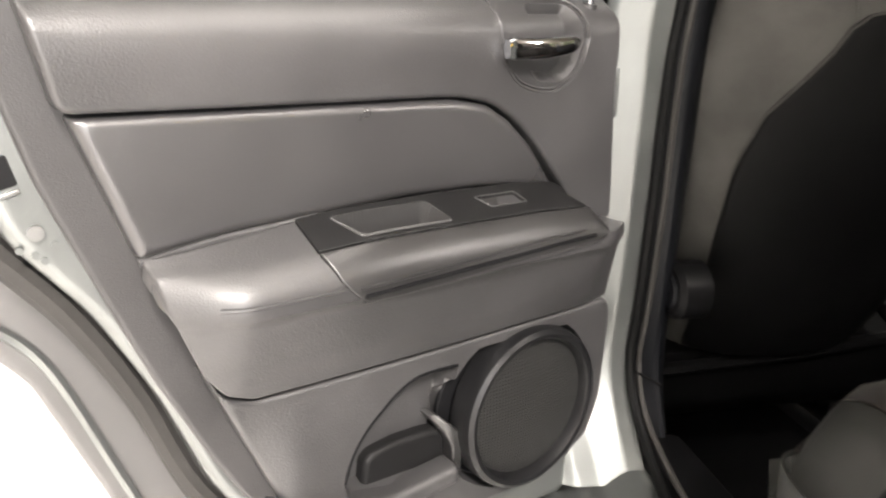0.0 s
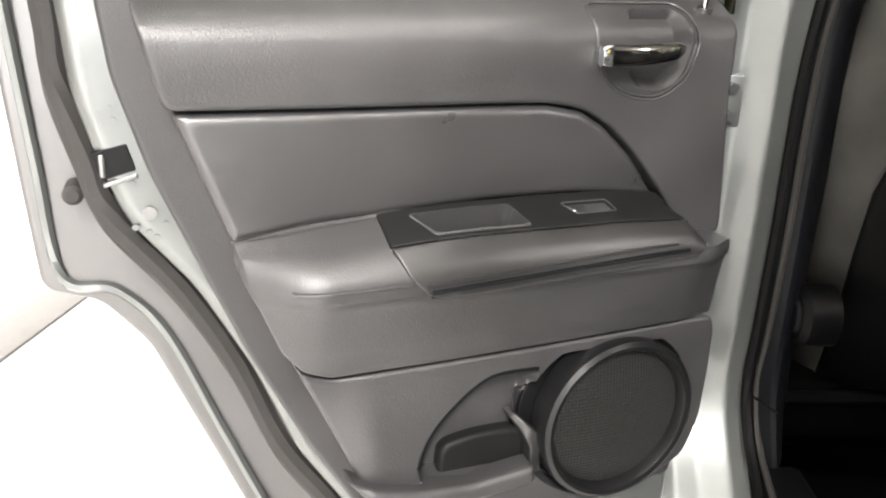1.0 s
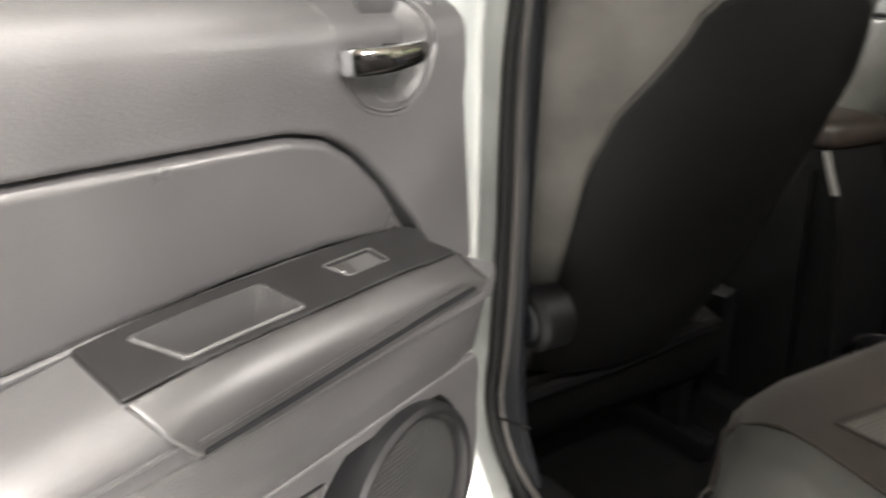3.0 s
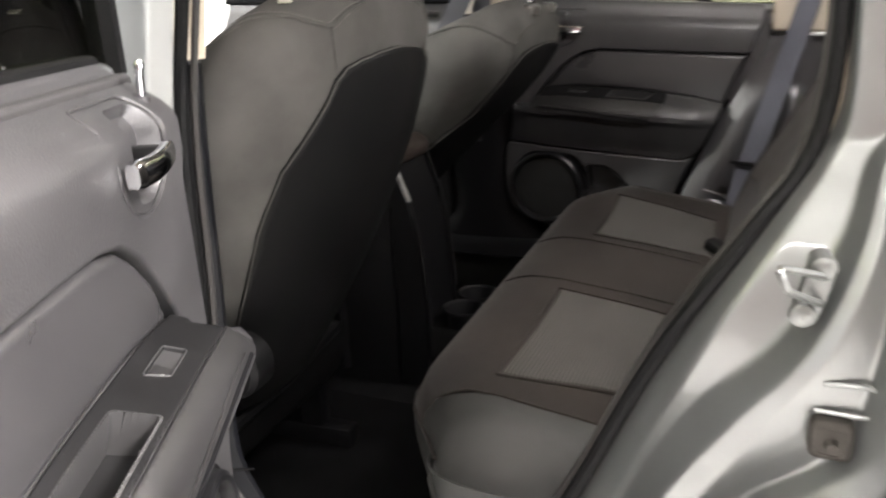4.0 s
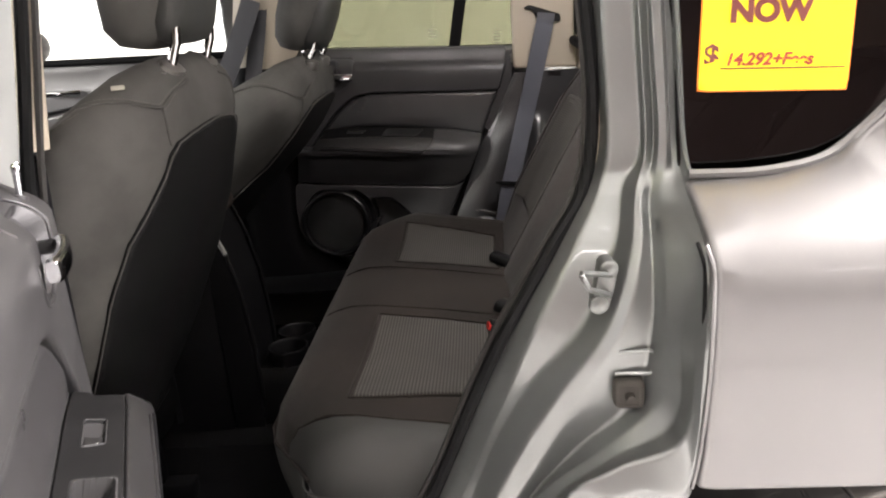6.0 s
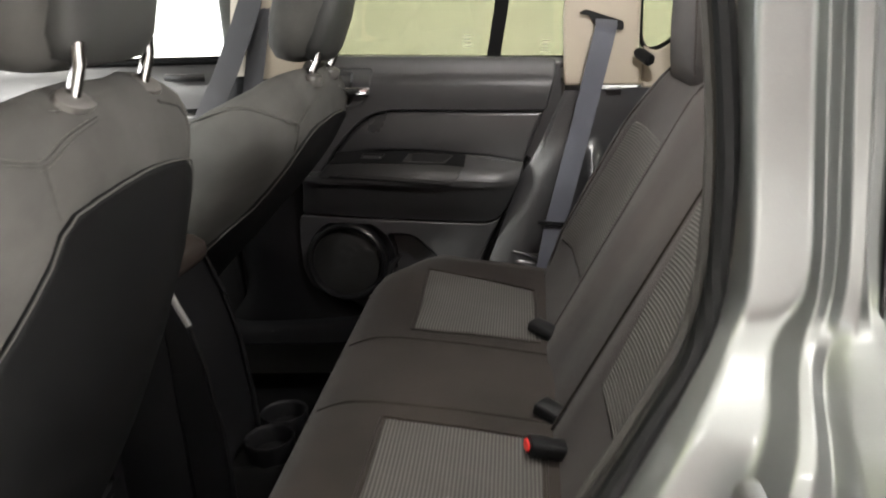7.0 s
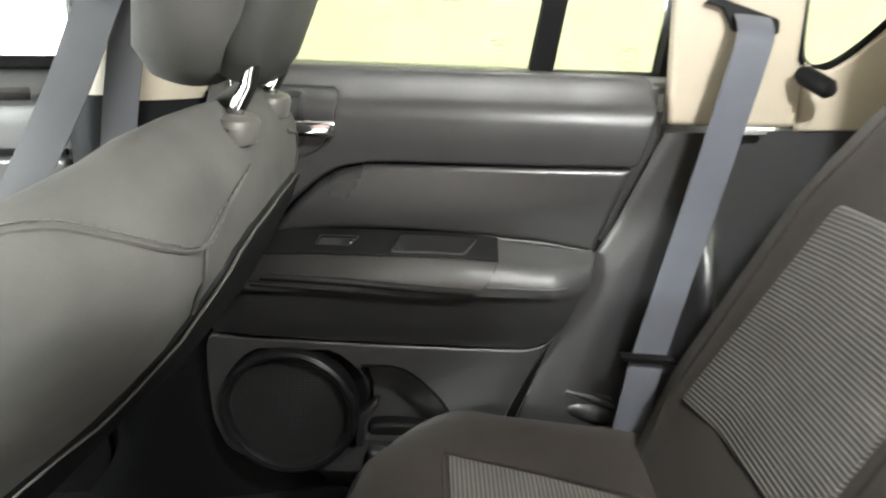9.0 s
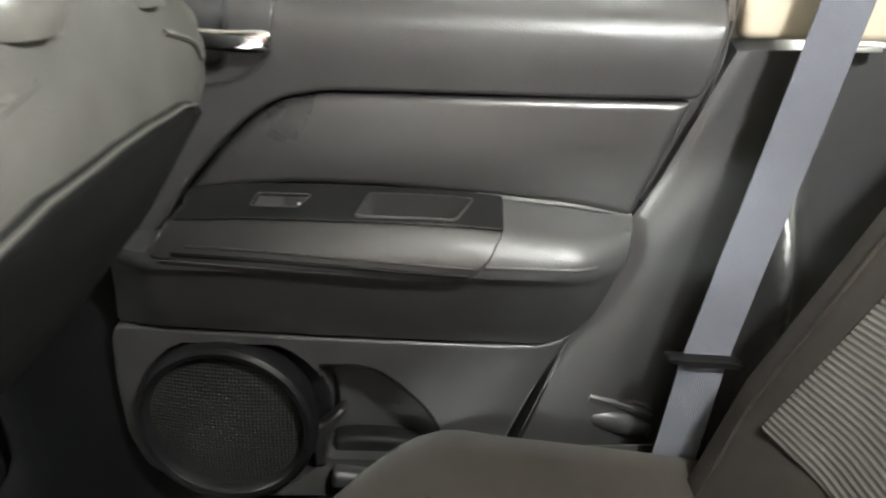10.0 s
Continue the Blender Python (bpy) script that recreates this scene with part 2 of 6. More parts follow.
def spline(pts, n=8, closed=False):
    """Catmull-Rom through points of any dimension."""
    p = [np.array(q, float) for q in pts]
    k = len(p)
    out = []
    for i in range(k if closed else k - 1):
        if closed:
            a, b, c, d = p[(i - 1) % k], p[i], p[(i + 1) % k], p[(i + 2) % k]
        else:
            a, b, c, d = p[max(i - 1, 0)], p[i], p[i + 1], p[min(i + 2, k - 1)]
        for j in range(n):
            t = j / n
            out.append(0.5 * (2 * b + (c - a) * t + (2 * a - 5 * b + 4 * c - d) * t * t + (3 * b - a - 3 * c + d) * t ** 3))
    if not closed:
        out.append(p[-1])
    return out


def rounded(pts, r=0.01, n=5):
    """A closed polygon with its corners rounded."""
    out = []
    k = len(pts)
    for i in range(k):
        a, b, c = (np.array(pts[(i + j) % k], float) for j in (-1, 0, 1))
        u, v = a - b, c - b
        lu, lv = np.linalg.norm(u), np.linalg.norm(v)
        d = min(r, lu * 0.45, lv * 0.45)
        p, q = b + u / lu * d, b + v / lv * d
        for j in range(n + 1):
            t = j / n
            out.append((1 - t) ** 2 * p + 2 * t * (1 - t) * b + t * t * q)
    return out


def rounded3(pts):
    """A smooth path through corner points in space."""
    out = [Vector(pts[0])]
    for p, q, r in zip(pts, pts[1:], pts[2:]):
        p, q, r = Vector(p), Vector(q), Vector(r)
        out += [q.lerp(p, 0.35), q.lerp(p, 0.1).lerp(q.lerp(r, 0.1), 0.5), q.lerp(r, 0.35)]
    return out + [Vector(pts[-1])]


def resample(poly, step):
    """Adds points on long sides of a closed polygon."""
    out = []
    k = len(poly)
    for i in range(k):
        a, b = np.array(poly[i], float), np.array(poly[(i + 1) % k], float)
        m = max(1, int(np.linalg.norm(b - a) / step))
        out += [a + (b - a) * j / m for j in range(m)]
    clean = [out[0]]
    for q in out[1:]:
        if np.linalg.norm(q - clean[-1]) > step * 0.15:
            clean.append(q)
    if np.linalg.norm(clean[0] - clean[-1]) < step * 0.15:
        clean.pop()
    return clean


def poly_dist(points, poly):
    """Distance of points to a closed polygon's sides, positive inside."""
    P = np.array(points, float)
    A = np.array(poly, float)
    B = np.roll(A, -1, 0)
    d = np.full(len(P), 1e9)
    inside = np.zeros(len(P), bool)
    for a, b in zip(A, B):
        ab = b - a
        t = np.clip(((P - a) @ ab) / max(ab @ ab, 1e-12), 0, 1)
        d = np.minimum(d, np.linalg.norm(P - a - t[:, None] * ab, axis=1))
        cross = (a[1] > P[:, 1]) != (b[1] > P[:, 1])
        with np.errstate(divide="ignore", invalid="ignore"):
            xi = a[0] + (P[:, 1] - a[1]) / (b[1] - a[1]) * (b[0] - a[0])
        inside ^= cross & (P[:, 0] < xi)
    return np.where(inside, d, -d)


def finish(me, mat, angle=38):
    me.materials.append(mat)
    me.polygons.foreach_set("use_smooth", [True] * len(me.polygons))
    me.set_sharp_from_angle(angle=radians(angle))
    me.update()
    return me


def part(name, bm, mat, parent=None, label="", angle=38):
    """Links a bmesh as one mesh object, under a thing or a part."""
    if isinstance(bm, bmesh.types.BMesh):
        bmesh.ops.recalc_face_normals(bm, faces=bm.faces)
        me = bpy.data.meshes.new(name)
        bm.to_mesh(me)
        bm.free()
    else:
        me = bm
    finish(me, mat, angle)
    ob = new(name, me)
    if parent:
        ob.parent = parent
    if label:
        ob["label"] = label
    return ob


def thing(name, label, category, group="", kind="", m=None):
    ob = new(name)
    ob.empty_display_size = 0.1
    if m is not None:
        ob.matrix_world = m
    return tagged(ob, label, category, group, kind)


def from_lists(verts, faces):
    bm = bmesh.new()
    vs = [bm.verts.new(v) for v in verts]
    for f in faces:
        try:
            bm.faces.new([vs[i] for i in f])
        except ValueError:
            pass
    return bm


def pad(outline, place, r=0.006, depth=0.02, step=0.008, grid=0.016, dents=()):
    """A moulded piece: place(a, b, h) lays the flat outline into space at height h. Its rim is rounded by r, its back lies depth behind;
    dents: (outline, wall width, depth) of pockets sunk into it."""
    from mathutils.geometry import delaunay_2d_cdt
    rim = resample(outline, step)
    area = sum(rim[i][0] * rim[(i + 1) % len(rim)][1] - rim[(i + 1) % len(rim)][0] * rim[i][1] for i in range(len(rim)))
    if area < 0:
        rim = rim[::-1]
    pts = [tuple(p) for p in rim]
    edges = [(i, (i + 1) % len(rim)) for i in range(len(rim))]
    extra = []

    def ring(poly, d):
        k = len(poly)
        out = []
        for i in range(k):
            t = np.array(poly[(i + 1) % k]) - np.array(poly[i - 1])
            n = np.array((-t[1], t[0])) / max(np.linalg.norm(t), 1e-9)
            out.append(np.array(poly[i]) + n * d)
        return out
    for f in (0.12, 0.4, 0.72, 1.0, 1.3):
        cand = ring(rim, r * f)
        dd = poly_dist(cand, rim)
        extra += [tuple(p) for p, q in zip(cand, dd) if q > r * f * 0.93]
    loops = []
    for line, wall, deep in dents:
        line = resample(line, min(step, 0.006))
        ar = sum(line[i][0] * line[(i + 1) % len(line)][1] - line[(i + 1) % len(line)][0] * line[i][1] for i in range(len(line)))
        if ar < 0:
            line = line[::-1]
        loops.append((line, wall, deep))
        for f in (0.0, 0.5, 1.0, 1.3):
            cand = ring(line, wall * f)
            dd = poly_dist(cand, line)
            extra += [tuple(p) for p, q in zip(cand, dd) if f == 0 or q > wall * f * 0.93]
        cand = ring(line, -wall * 0.35)
        extra += [tuple(p) for p in cand]
    lo, hi = np.min(rim, 0), np.max(rim, 0)
    xs, ys = np.arange(lo[0], hi[0], grid), np.arange(lo[1], hi[1], grid)
    cells = [(x + (grid / 2 if j % 2 else 0), y) for j, y in enumerate(ys) for x in xs]
    if cells:
        dd = poly_dist(cells, rim)
        ok = dd > r * 1.3 + grid * 0.3
        for line, wall, deep in loops:
            d2 = poly_dist(cells, line)
            ok &= (d2 < -wall * 0.7) | (d2 > wall * 1.5)
        extra += [c for c, o in zip(cells, ok) if o]
    if extra:
        dd = poly_dist(extra, rim)
        extra = [e for e, q in zip(extra, dd) if q > r * 0.05]
    allp = pts + extra
    v2, _, f2, *_ = delaunay_2d_cdt([Vector(p) for p in allp], edges, [], 1, 1e-6)
    P = np.array([tuple(v) for v in v2])
    d = np.maximum(poly_dist(P, rim), 0)
    t = np.clip(d / r, 0, 1)
    h = -r * (1 - np.sqrt(np.maximum(0, 1 - (1 - t) ** 2)))
    for line, wall, deep in loops:
        q = np.clip(poly_dist(P, line) / wall, 0, 1)
        h -= deep * q * q * (3 - 2 * q)
    n = len(P)
    verts = [place(a, b, hh) for (a, b), hh in zip(P, h)]
    faces = [tuple(f) for f in f2]
    count = {}
    for f in faces:
        for i in range(len(f)):
            e = (f[i], f[(i + 1) % len(f)])
            count[e] = count.get(e, 0) + 1
    border = [e for e in count if (e[1], e[0]) not in count]
    loc = {}
    bverts = []
    for i, j in border:
        for k in (i, j):
            if k not in loc:
                loc[k] = n + len(bverts)
                bverts.append(place(P[k][0], P[k][1], -depth))
        faces.append((j, i, loc[i], loc[j]))
    bm = bmesh.new()
    vs = [bm.verts.new(v) for v in verts + bverts]
    for f in faces:
        try:
            bm.faces.new([vs[k] for k in f])
        except ValueError:
            pass
    return bm


def loft(rings, closed=True, caps=True):
    """Skins rings of equal count."""
    n = len(rings[0])
    verts = [tuple(p) for ring in rings for p in ring]
    faces = []
    for i in range(len(rings) - 1):
        for j in range(n if closed else n - 1):
            a, b = i * n + j, i * n + (j + 1) % n
            faces.append((a, b, b + n, a + n))
    if caps and closed:
        faces.append(tuple(range(n))[::-1])
        faces.append(tuple(range((len(rings) - 1) * n, len(rings) * n)))
    return from_lists(verts, faces)


def tube(points, r, sides=8, flat=1.0):
    """A round (or flattened) bar along points."""
    pts = [Vector(tuple(p)) for p in points]
    rings = []
    up = Vector((0.13, 0.31, 0.94))
    for i, p in enumerate(pts):
        t = (pts[min(i + 1, len(pts) - 1)] - pts[max(i - 1, 0)]).normalized()
        a = t.cross(up).normalized()
        b = t.cross(a)
        rad = r[i] if isinstance(r, (list, tuple)) else r
        rings.append([p + a * math.cos(k) * rad + b * math.sin(k) * rad * flat for k in (2 * math.pi * j / sides for j in range(sides))])
    return loft(rings)


def box(lo, hi, bevel=0.0, seg=2):
    bm = bmesh.new()
    bmesh.ops.create_cube(bm, size=1)
    for v in bm.verts:
        v.co = Vector([lo[i] + (v.co[i] + 0.5) * (hi[i] - lo[i]) for i in range(3)])
    if bevel:
        bmesh.ops.bevel(bm, geom=bm.edges[:], offset=bevel, segments=seg, affect="EDGES", profile=0.5)
    return bm


def folded(pts, m):
    """Points across a pressed profile: flat faces with tightly rounded folds."""
    p = [np.array(q, float) for q in pts]
    out = [p[0]]
    for i in range(1, len(p) - 1):
        out.append(p[i] + (p[i - 1] - p[i]) * 0.24)
        a, c = p[i] + (p[i - 1] - p[i]) * 0.14, p[i] + (p[i + 1] - p[i]) * 0.14
        out += [(1 - t) ** 2 * a + 2 * t * (1 - t) * p[i] + t * t * c for t in (k / m for k in range(m + 1))]
        out.append(p[i] + (p[i + 1] - p[i]) * 0.24)
    return out + [p[-1]]


def sheet(curves, n=5, m=4, thick=0.004, fold=False):
    """A pressed sheet through curves of equal count (each a list of xyz), smooth along and across, with a thickness."""
    along = [spline(c, n) for c in curves]
    across = [(folded if fold else spline)([a[i] for a in along], m) for i in range(len(along[0]))]
    k = len(across[0])
    verts = [tuple(p) for row in across for p in row]
    faces = []
    for i in range(len(across) - 1):
        for j in range(k - 1):
            a = i * k + j
            faces.append((a, a + 1, a + 1 + k, a + k))
    bm = from_lists(verts, faces)
    bmesh.ops.recalc_face_normals(bm, faces=bm.faces)
    if thick:
        bmesh.ops.solidify(bm, geom=bm.faces[:], thickness=thick)
    return bm


def strap(points, widths, thick=0.0016):
    """Belt webbing: points and the width direction at each."""
    rings = []
    for i, (p, w) in enumerate(zip(points, widths)):
        p, w = Vector(tuple(p)), Vector(tuple(w))
        t = (Vector(tuple(points[min(i + 1, len(points) - 1)])) - Vector(tuple(points[max(i - 1, 0)]))).normalized()
        nrm = t.cross(w).normalized() * thick
        rings.append([p - w / 2 - nrm * 0.5, p - w / 4 - nrm, p + w / 4 - nrm, p + w / 2 - nrm * 0.5, p + w / 2 + nrm * 0.5, p + w / 4 + nrm, p - w / 4 + nrm, p - w / 2 + nrm * 0.5])
    return loft(rings)

# ---------------------------------------------------------------- room


def slab(name, lo, hi, mat, label, category="wall"):
    ob = part(name, box(lo, hi), mat)
    return tagged(ob, label, category, kind="structure")


X0, X1, Y0, Y1 = -6.5, 6.0, -7.0, 5.0
slab("floor", (X0, Y0, -0.2), (X1, Y1, 0.0), FLOOR, "bright white polished showroom floor under the car", "floor")
slab("ceiling", (X0, Y0, CEIL), (X1, Y1, CEIL + 0.15), WALL, "plain white showroom ceiling above the car", "ceiling")
slab("wall_north", (X0, Y1, 0.0), (X1, Y1 + 0.15, CEIL), WALL, "plain white painted showroom wall", "wall")
# unseen wall coloured dark to keep light off the far door
south = slab("wall_south", (X0, Y0 - 0.15, 0.0), (X1, Y0, 0.65), MAROON, "unseen wall, dark maroon to dim the cabin, window added", "wall")
part("lintel", box((X0, Y0 - 0.15, 2.85), (X1, Y0, CEIL)), MAROON, south)
for xa, xb in ((X0, -4.75), (-1.65, X1)):
    part("pier", box((xa, Y0 - 0.15, 0.65), (xb, Y0, 2.85)), MAROON, south)
# openings in the east and west walls are unseen, added for the window lamps
east = slab("wall_east", (X1, Y0, 0.0), (X1 + 0.15, Y1, 0.65), WALL, "white painted wall with an unseen window added for light", "wall")
part("lintel", box((X1, Y0, 2.85), (X1 + 0.15, Y1, CEIL)), WALL, east)
for ya, yb in ((Y0, -2.25), (0.85, Y1)):
    part("pier", box((X1, ya, 0.65), (X1 + 0.15, yb, 2.85)), WALL, east)
west = slab("wall_west", (X0 - 0.15, Y0, 0.0), (X0, Y1, 0.65), WALL, "white painted wall with two unseen windows added for light", "wall")
part("lintel", box((X0 - 0.15, Y0, 2.85), (X0, Y1, CEIL)), WALL, west)
for ya, yb in ((Y0, -4.55), (-1.45, -0.95), (2.15, Y1)):
    part("pier", box((X0 - 0.15, ya, 0.65), (X0, yb, 2.85)), WALL, west)
tagged(part("floor_strip", box((-5.5, -2.71, 0.0), (4.5, -2.53, 0.012), 0.004), TAN), "worn tan strip laid along the white floor", "floor strip", kind="structure")
# fixtures for the added, unseen lamps
for lx, ly, power in LAMPS:
    lamp = thing("ceiling_lamp", "unseen white ceiling lamp, placed to light the car", "lamp", "ceiling lamps", m=pose(lx, ly, CEIL))
    part("housing", box((-0.64, -0.19, -0.07), (0.64, 0.19, 0.0), 0.01), WALL, lamp)
    part("diffuser", box((-0.6, -0.15, -0.083), (0.6, 0.15, -0.0705), 0.004), LAMP_GLOW, lamp, "glowing frosted diffuser")

# ---------------------------------------------------------------- rear doors
RIGHT = pose(-0.0646, 0.7546, 0.0266, 0, 3.27, 0)
# Door coordinates: u rearwards from the hinge line, w towards the cabin, z up.
ARM_W = [0.083, 0.106, 0.1290, 0.1310, 0.1375, 0.1450, 0.1495, 0.1510, 0.1490, 0.1430, 0.1390, 0.118, 0.104, 0.098]
ARM_Z = [0.918, 0.9085, 0.8990, 0.8975, 0.8915, 0.8825, 0.8725, 0.8630, 0.8565, 0.8520, 0.8460, 0.797, 0.771, 0.756]
ARM_S = [0.0]
for i in range(1, len(ARM_W)):
    ARM_S.append(ARM_S[-1] + math.hypot(ARM_W[i] - ARM_W[i - 1], ARM_Z[i] - ARM_Z[i - 1]))


def arm_s(z):
    """Length along the armrest's profile at a height."""
    return float(np.interp(-z, [-q for q in ARM_Z], ARM_S))


def rear_door(side, m, label):
    """side 1: cabin towards +y; -1: mirrored."""
    door = thing("car_door", label, "car door", "rear doors", m=m)
    V = lambda u, w, z: (u, side * w, z)
    # the closed door's window sits a little further out than its trim
    shift = RIGHT.inverted() @ pose(-0.018, 0.785, 0.012, 0, 2.6, 0)
    VG = lambda u, w, z: V(u, w, z) if side > 0 else tuple(shift @ Vector((0.555 + (u - 0.57) * 1.075, -w, z)))

    def slat(lo, hi, bevel=0.0):
        """A bar between two door corners, in the window's own place."""
        b = box(lo, hi, bevel)
        for v in b.verts:
            v.co = Vector(VG(*v.co))
        return b

    def flat(wf):
        return lambda u, z, h: V(u, wf(u, z) + h, z)

    def arm(u, s, h):
        """Lays (u, profile length) on the armrest's moulding."""
        w = float(np.interp(s, ARM_S, ARM_W))
        z = float(np.interp(s, ARM_S, ARM_Z))
        if s > ARM_S[-1]:
            z -= s - ARM_S[-1]
        if s < 0:
            w += s
        e = 0.004
        dw = float(np.interp(s + e, ARM_S, ARM_W)) - float(np.interp(s - e, ARM_S, ARM_W))
        dz = float(np.interp(s + e, ARM_S, ARM_Z)) - float(np.interp(s - e, ARM_S, ARM_Z))
        ln = math.hypot(dw, dz) or 1
        nw, nz = -dz / ln, dw / ln
        fade = (smoothstep(0.565, 0.455, u) * 0.72 + 0.28) * (1 - 0.38 * smoothstep(0.06, 0.0, u))
        top = 1 - smoothstep(0.03, 0.10, s)
        z += top * (-0.007 * smoothstep(0.33, 0.53, u) + 0.005 * smoothstep(0.45, 0.30, u) - 0.008 * smoothstep(0.16, 0.05, u))
        if u < 0.085:
            ledge = 0.873 + 0.03 * smoothstep(0.058, 0.085, u)
            if z > ledge:
                z, nw, nz = ledge, 0.0, 1.0
        return V(u, 0.083 + (w - 0.083) * fade + nw * h, z + nz * h)

    # painted steel; on the closed door it lies further behind the trim
    B = 0.0 if side > 0 else -0.028
    skin = [(-0.03, 1.13), (0.722, 1.13), (0.719, 1.10), (0.712, 0.95), (0.706, 0.834), (0.654, 0.816), (0.612, 0.762), (0.563, 0.636), (0.525, 0.536), (0.49, 0.45), (0.46, 0.42), (-0.03, 0.42)]
    part("outer_skin", pad(rounded(skin, 0.015), flat(lambda u, z: B - 0.033 - 0.012 * ((z - 0.8) / 0.35) ** 2), 0.006, 0.03, grid=0.05), PAINT, door)
    lip = spline([(0.715, 1.12), (0.706, 0.95), (0.697, 0.842), (0.650, 0.824), (0.605, 0.768), (0.556, 0.640), (0.518, 0.540), (0.48, 0.455)], 6)
    part("hem_bead", tube([V(p[0] - 0.012, B - 0.030, p[1] + 0.004) for p in lip], 0.0055, 6), PAINT_DULL, door)
    inner = [(-0.012, 1.135), (0.656, 1.135), (0.653, 1.086), (0.651, 1.035), (0.634, 0.966), (0.618, 0.917), (0.563, 0.845), (0.515, 0.753), (0.473, 0.645), (0.425, 0.569), (0.39, 0.50), (0.33, 0.46), (-0.012, 0.46)]
    dents = [(rounded([(0.612, 0.988), (0.640, 0.981), (0.633, 0.958), (0.606, 0.966)], 0.004), 0.002, 0.018)] if side > 0 else []
    frame_ob = part("inner_frame", pad(rounded(inner, 0.02), flat(lambda u, z: B + 0.040), 0.012, 0.075, grid=0.03, dents=dents), PAINT_DULL, door)
    if side > 0:
        latch = part("latch", pad(rounded([(0.610, 0.989), (0.641, 0.982), (0.634, 0.957), (0.604, 0.965)], 0.002), flat(lambda u, z: 0.0415), 0.001, 0.012, 0.004, 0.008), BLACK, frame_ob, "black door latch with a steel claw")
        part("claw", box(V(0.629, 0.036, 0.960), V(0.6345, 0.0445, 0.981), 0.002), STEEL, latch)
        part("latch_plate", pad(rounded([(0.604, 0.9625), (0.633, 0.9545), (0.632, 0.9505), (0.603, 0.9585)], 0.001), flat(lambda u, z: 0.0435), 0.001, 0.006, 0.004, 0.008), STEEL, latch)
        part("screw", tube([V(0.597, 0.038, 0.925), V(0.597, 0.0435, 0.925)], 0.0065, 12), STEEL, frame_ob, "round steel striker screw")
        for du, dz in ((-0.013, -0.012), (0.002, -0.019), (0.013, -0.013), (-0.004, -0.024), (0.012, 0.028), (0.022, 0.085), (0.024, 0.095), (0.034, 0.09), (0.040, 0.135), (0.043, 0.18)):
            part("spot_weld", tube([V(0.597 + du, 0.038, 0.925 + dz), V(0.597 + du, 0.0415, 0.925 + dz)], 0.0032, 8), PAINT_DULL, frame_ob)
    edge = spline([(0.664, 1.14), (0.661, 1.086), (0.659, 1.035), (0.643, 0.966), (0.627, 0.913), (0.573, 0.838), (0.525, 0.748), (0.483, 0.640), (0.435, 0.562), (0.40, 0.495), (0.33, 0.452), (0.1, 0.45)], 6)
    part("weatherstrip", tube([V(p[0] + 0.002, B + 0.012, p[1] - 0.003) for p in edge], 0.0125, 8), WSTRIP, door, "dark rubber door weatherstrip")
    part("plug", tube([V(0.663, -0.04, 0.936), V(0.663, 0.0, 0.936), V(0.663, 0.004, 0.936)], [0.0095, 0.0095, 0.0055], 14), WSTRIP, door, "dark grey rubber bump stop")

    # trim base
    flange = [(0.0, 1.125), (0.623, 1.125), (0.622, 1.105), (0.617, 1.05), (0.594, 0.965), (0.553, 0.859), (0.52, 0.777), (0.473, 0.679), (0.414, 0.574), (0.38, 0.53), (0.33, 0.52), (0.0, 0.53)]
    part("trim_base", pad(rounded(flange, 0.012), flat(lambda u, z: B + 0.056), 0.005, 0.018, grid=0.03), FLANGE, door)

    # upper moulding
    def top_w(u, z):
        return 0.092 - 0.060 * smoothstep(1.078, 1.136, z) ** 1.4 + 0.004 * smoothstep(1.02, 1.06, z)
    upper = [(0.012, 1.136), (0.597, 1.136), (0.594, 1.098), (0.577, 1.0225), (0.447, 1.0205), (0.285, 1.0195), (0.222, 1.0185), (0.181, 1.0105), (0.153, 0.994), (0.122, 0.966), (0.083, 0.9195), (0.050, 0.868), (0.0, 0.866), (0.003, 0.931), (0.010, 1.047)]
    bez = rounded([(0.181, 1.112), (0.174, 1.052), (0.150, 1.027), (0.122, 1.0185), (0.096, 1.0185), (0.068, 1.036), (0.056, 1.074), (0.068, 1.112)], 0.014)
    part("upper_moulding", pad(rounded(upper, 0.012), flat(top_w), 0.005, 0.03, grid=0.014, dents=[(bez, 0.003, 0.024)]), PANEL, door, "grained dark grey upper door moulding")
    # inside handle
    inset = rounded([(0.137, 1.106), (0.137, 1.044), (0.124, 1.029), (0.092, 1.0265), (0.074, 1.040), (0.065, 1.074), (0.074, 1.106)], 0.010)
    hb = part("handle_bezel", pad(bez, flat(lambda u, z: top_w(u, z) - 0.002), 0.004, 0.02, step=0.005, grid=0.008, dents=[(inset, 0.010, 0.017)]), PANEL, door)
    for grow, thick in ((1.0, 0.0017), (0.93, 0.0011)):
        line = [V(0.118 + (u - 0.118) * grow, top_w(u, z) - 0.0005, 1.066 + (z - 1.066) * grow) for u, z in bez]
        part("bezel_rim", tube(line + line[:1], thick, 6), PANEL, hb)
    bar = []
    for i in range(17):
        t = i / 16
        u = 0.177 - 0.093 * t
        w = 0.106 + 0.005 * math.sin(t * math.pi)
        hh = 0.0112 - 0.0022 * t
        z = 1.0635 + 0.005 * t - 0.002 * math.sin(t * math.pi)
        k = min(1.0, 0.82 + t * 6, 0.55 + (1 - t) * 5)
        bar.append([V(u, w + 0.0065 * k * math.copysign(abs(math.cos(a)) ** 0.6, math.cos(a)), z + hh * k * math.copysign(abs(math.sin(a)) ** 0.7, math.sin(a))) for a in (2 * math.pi * j / 20 for j in range(20))])
    part("handle", loft(bar), CHROME, door, "chrome inside door handle")
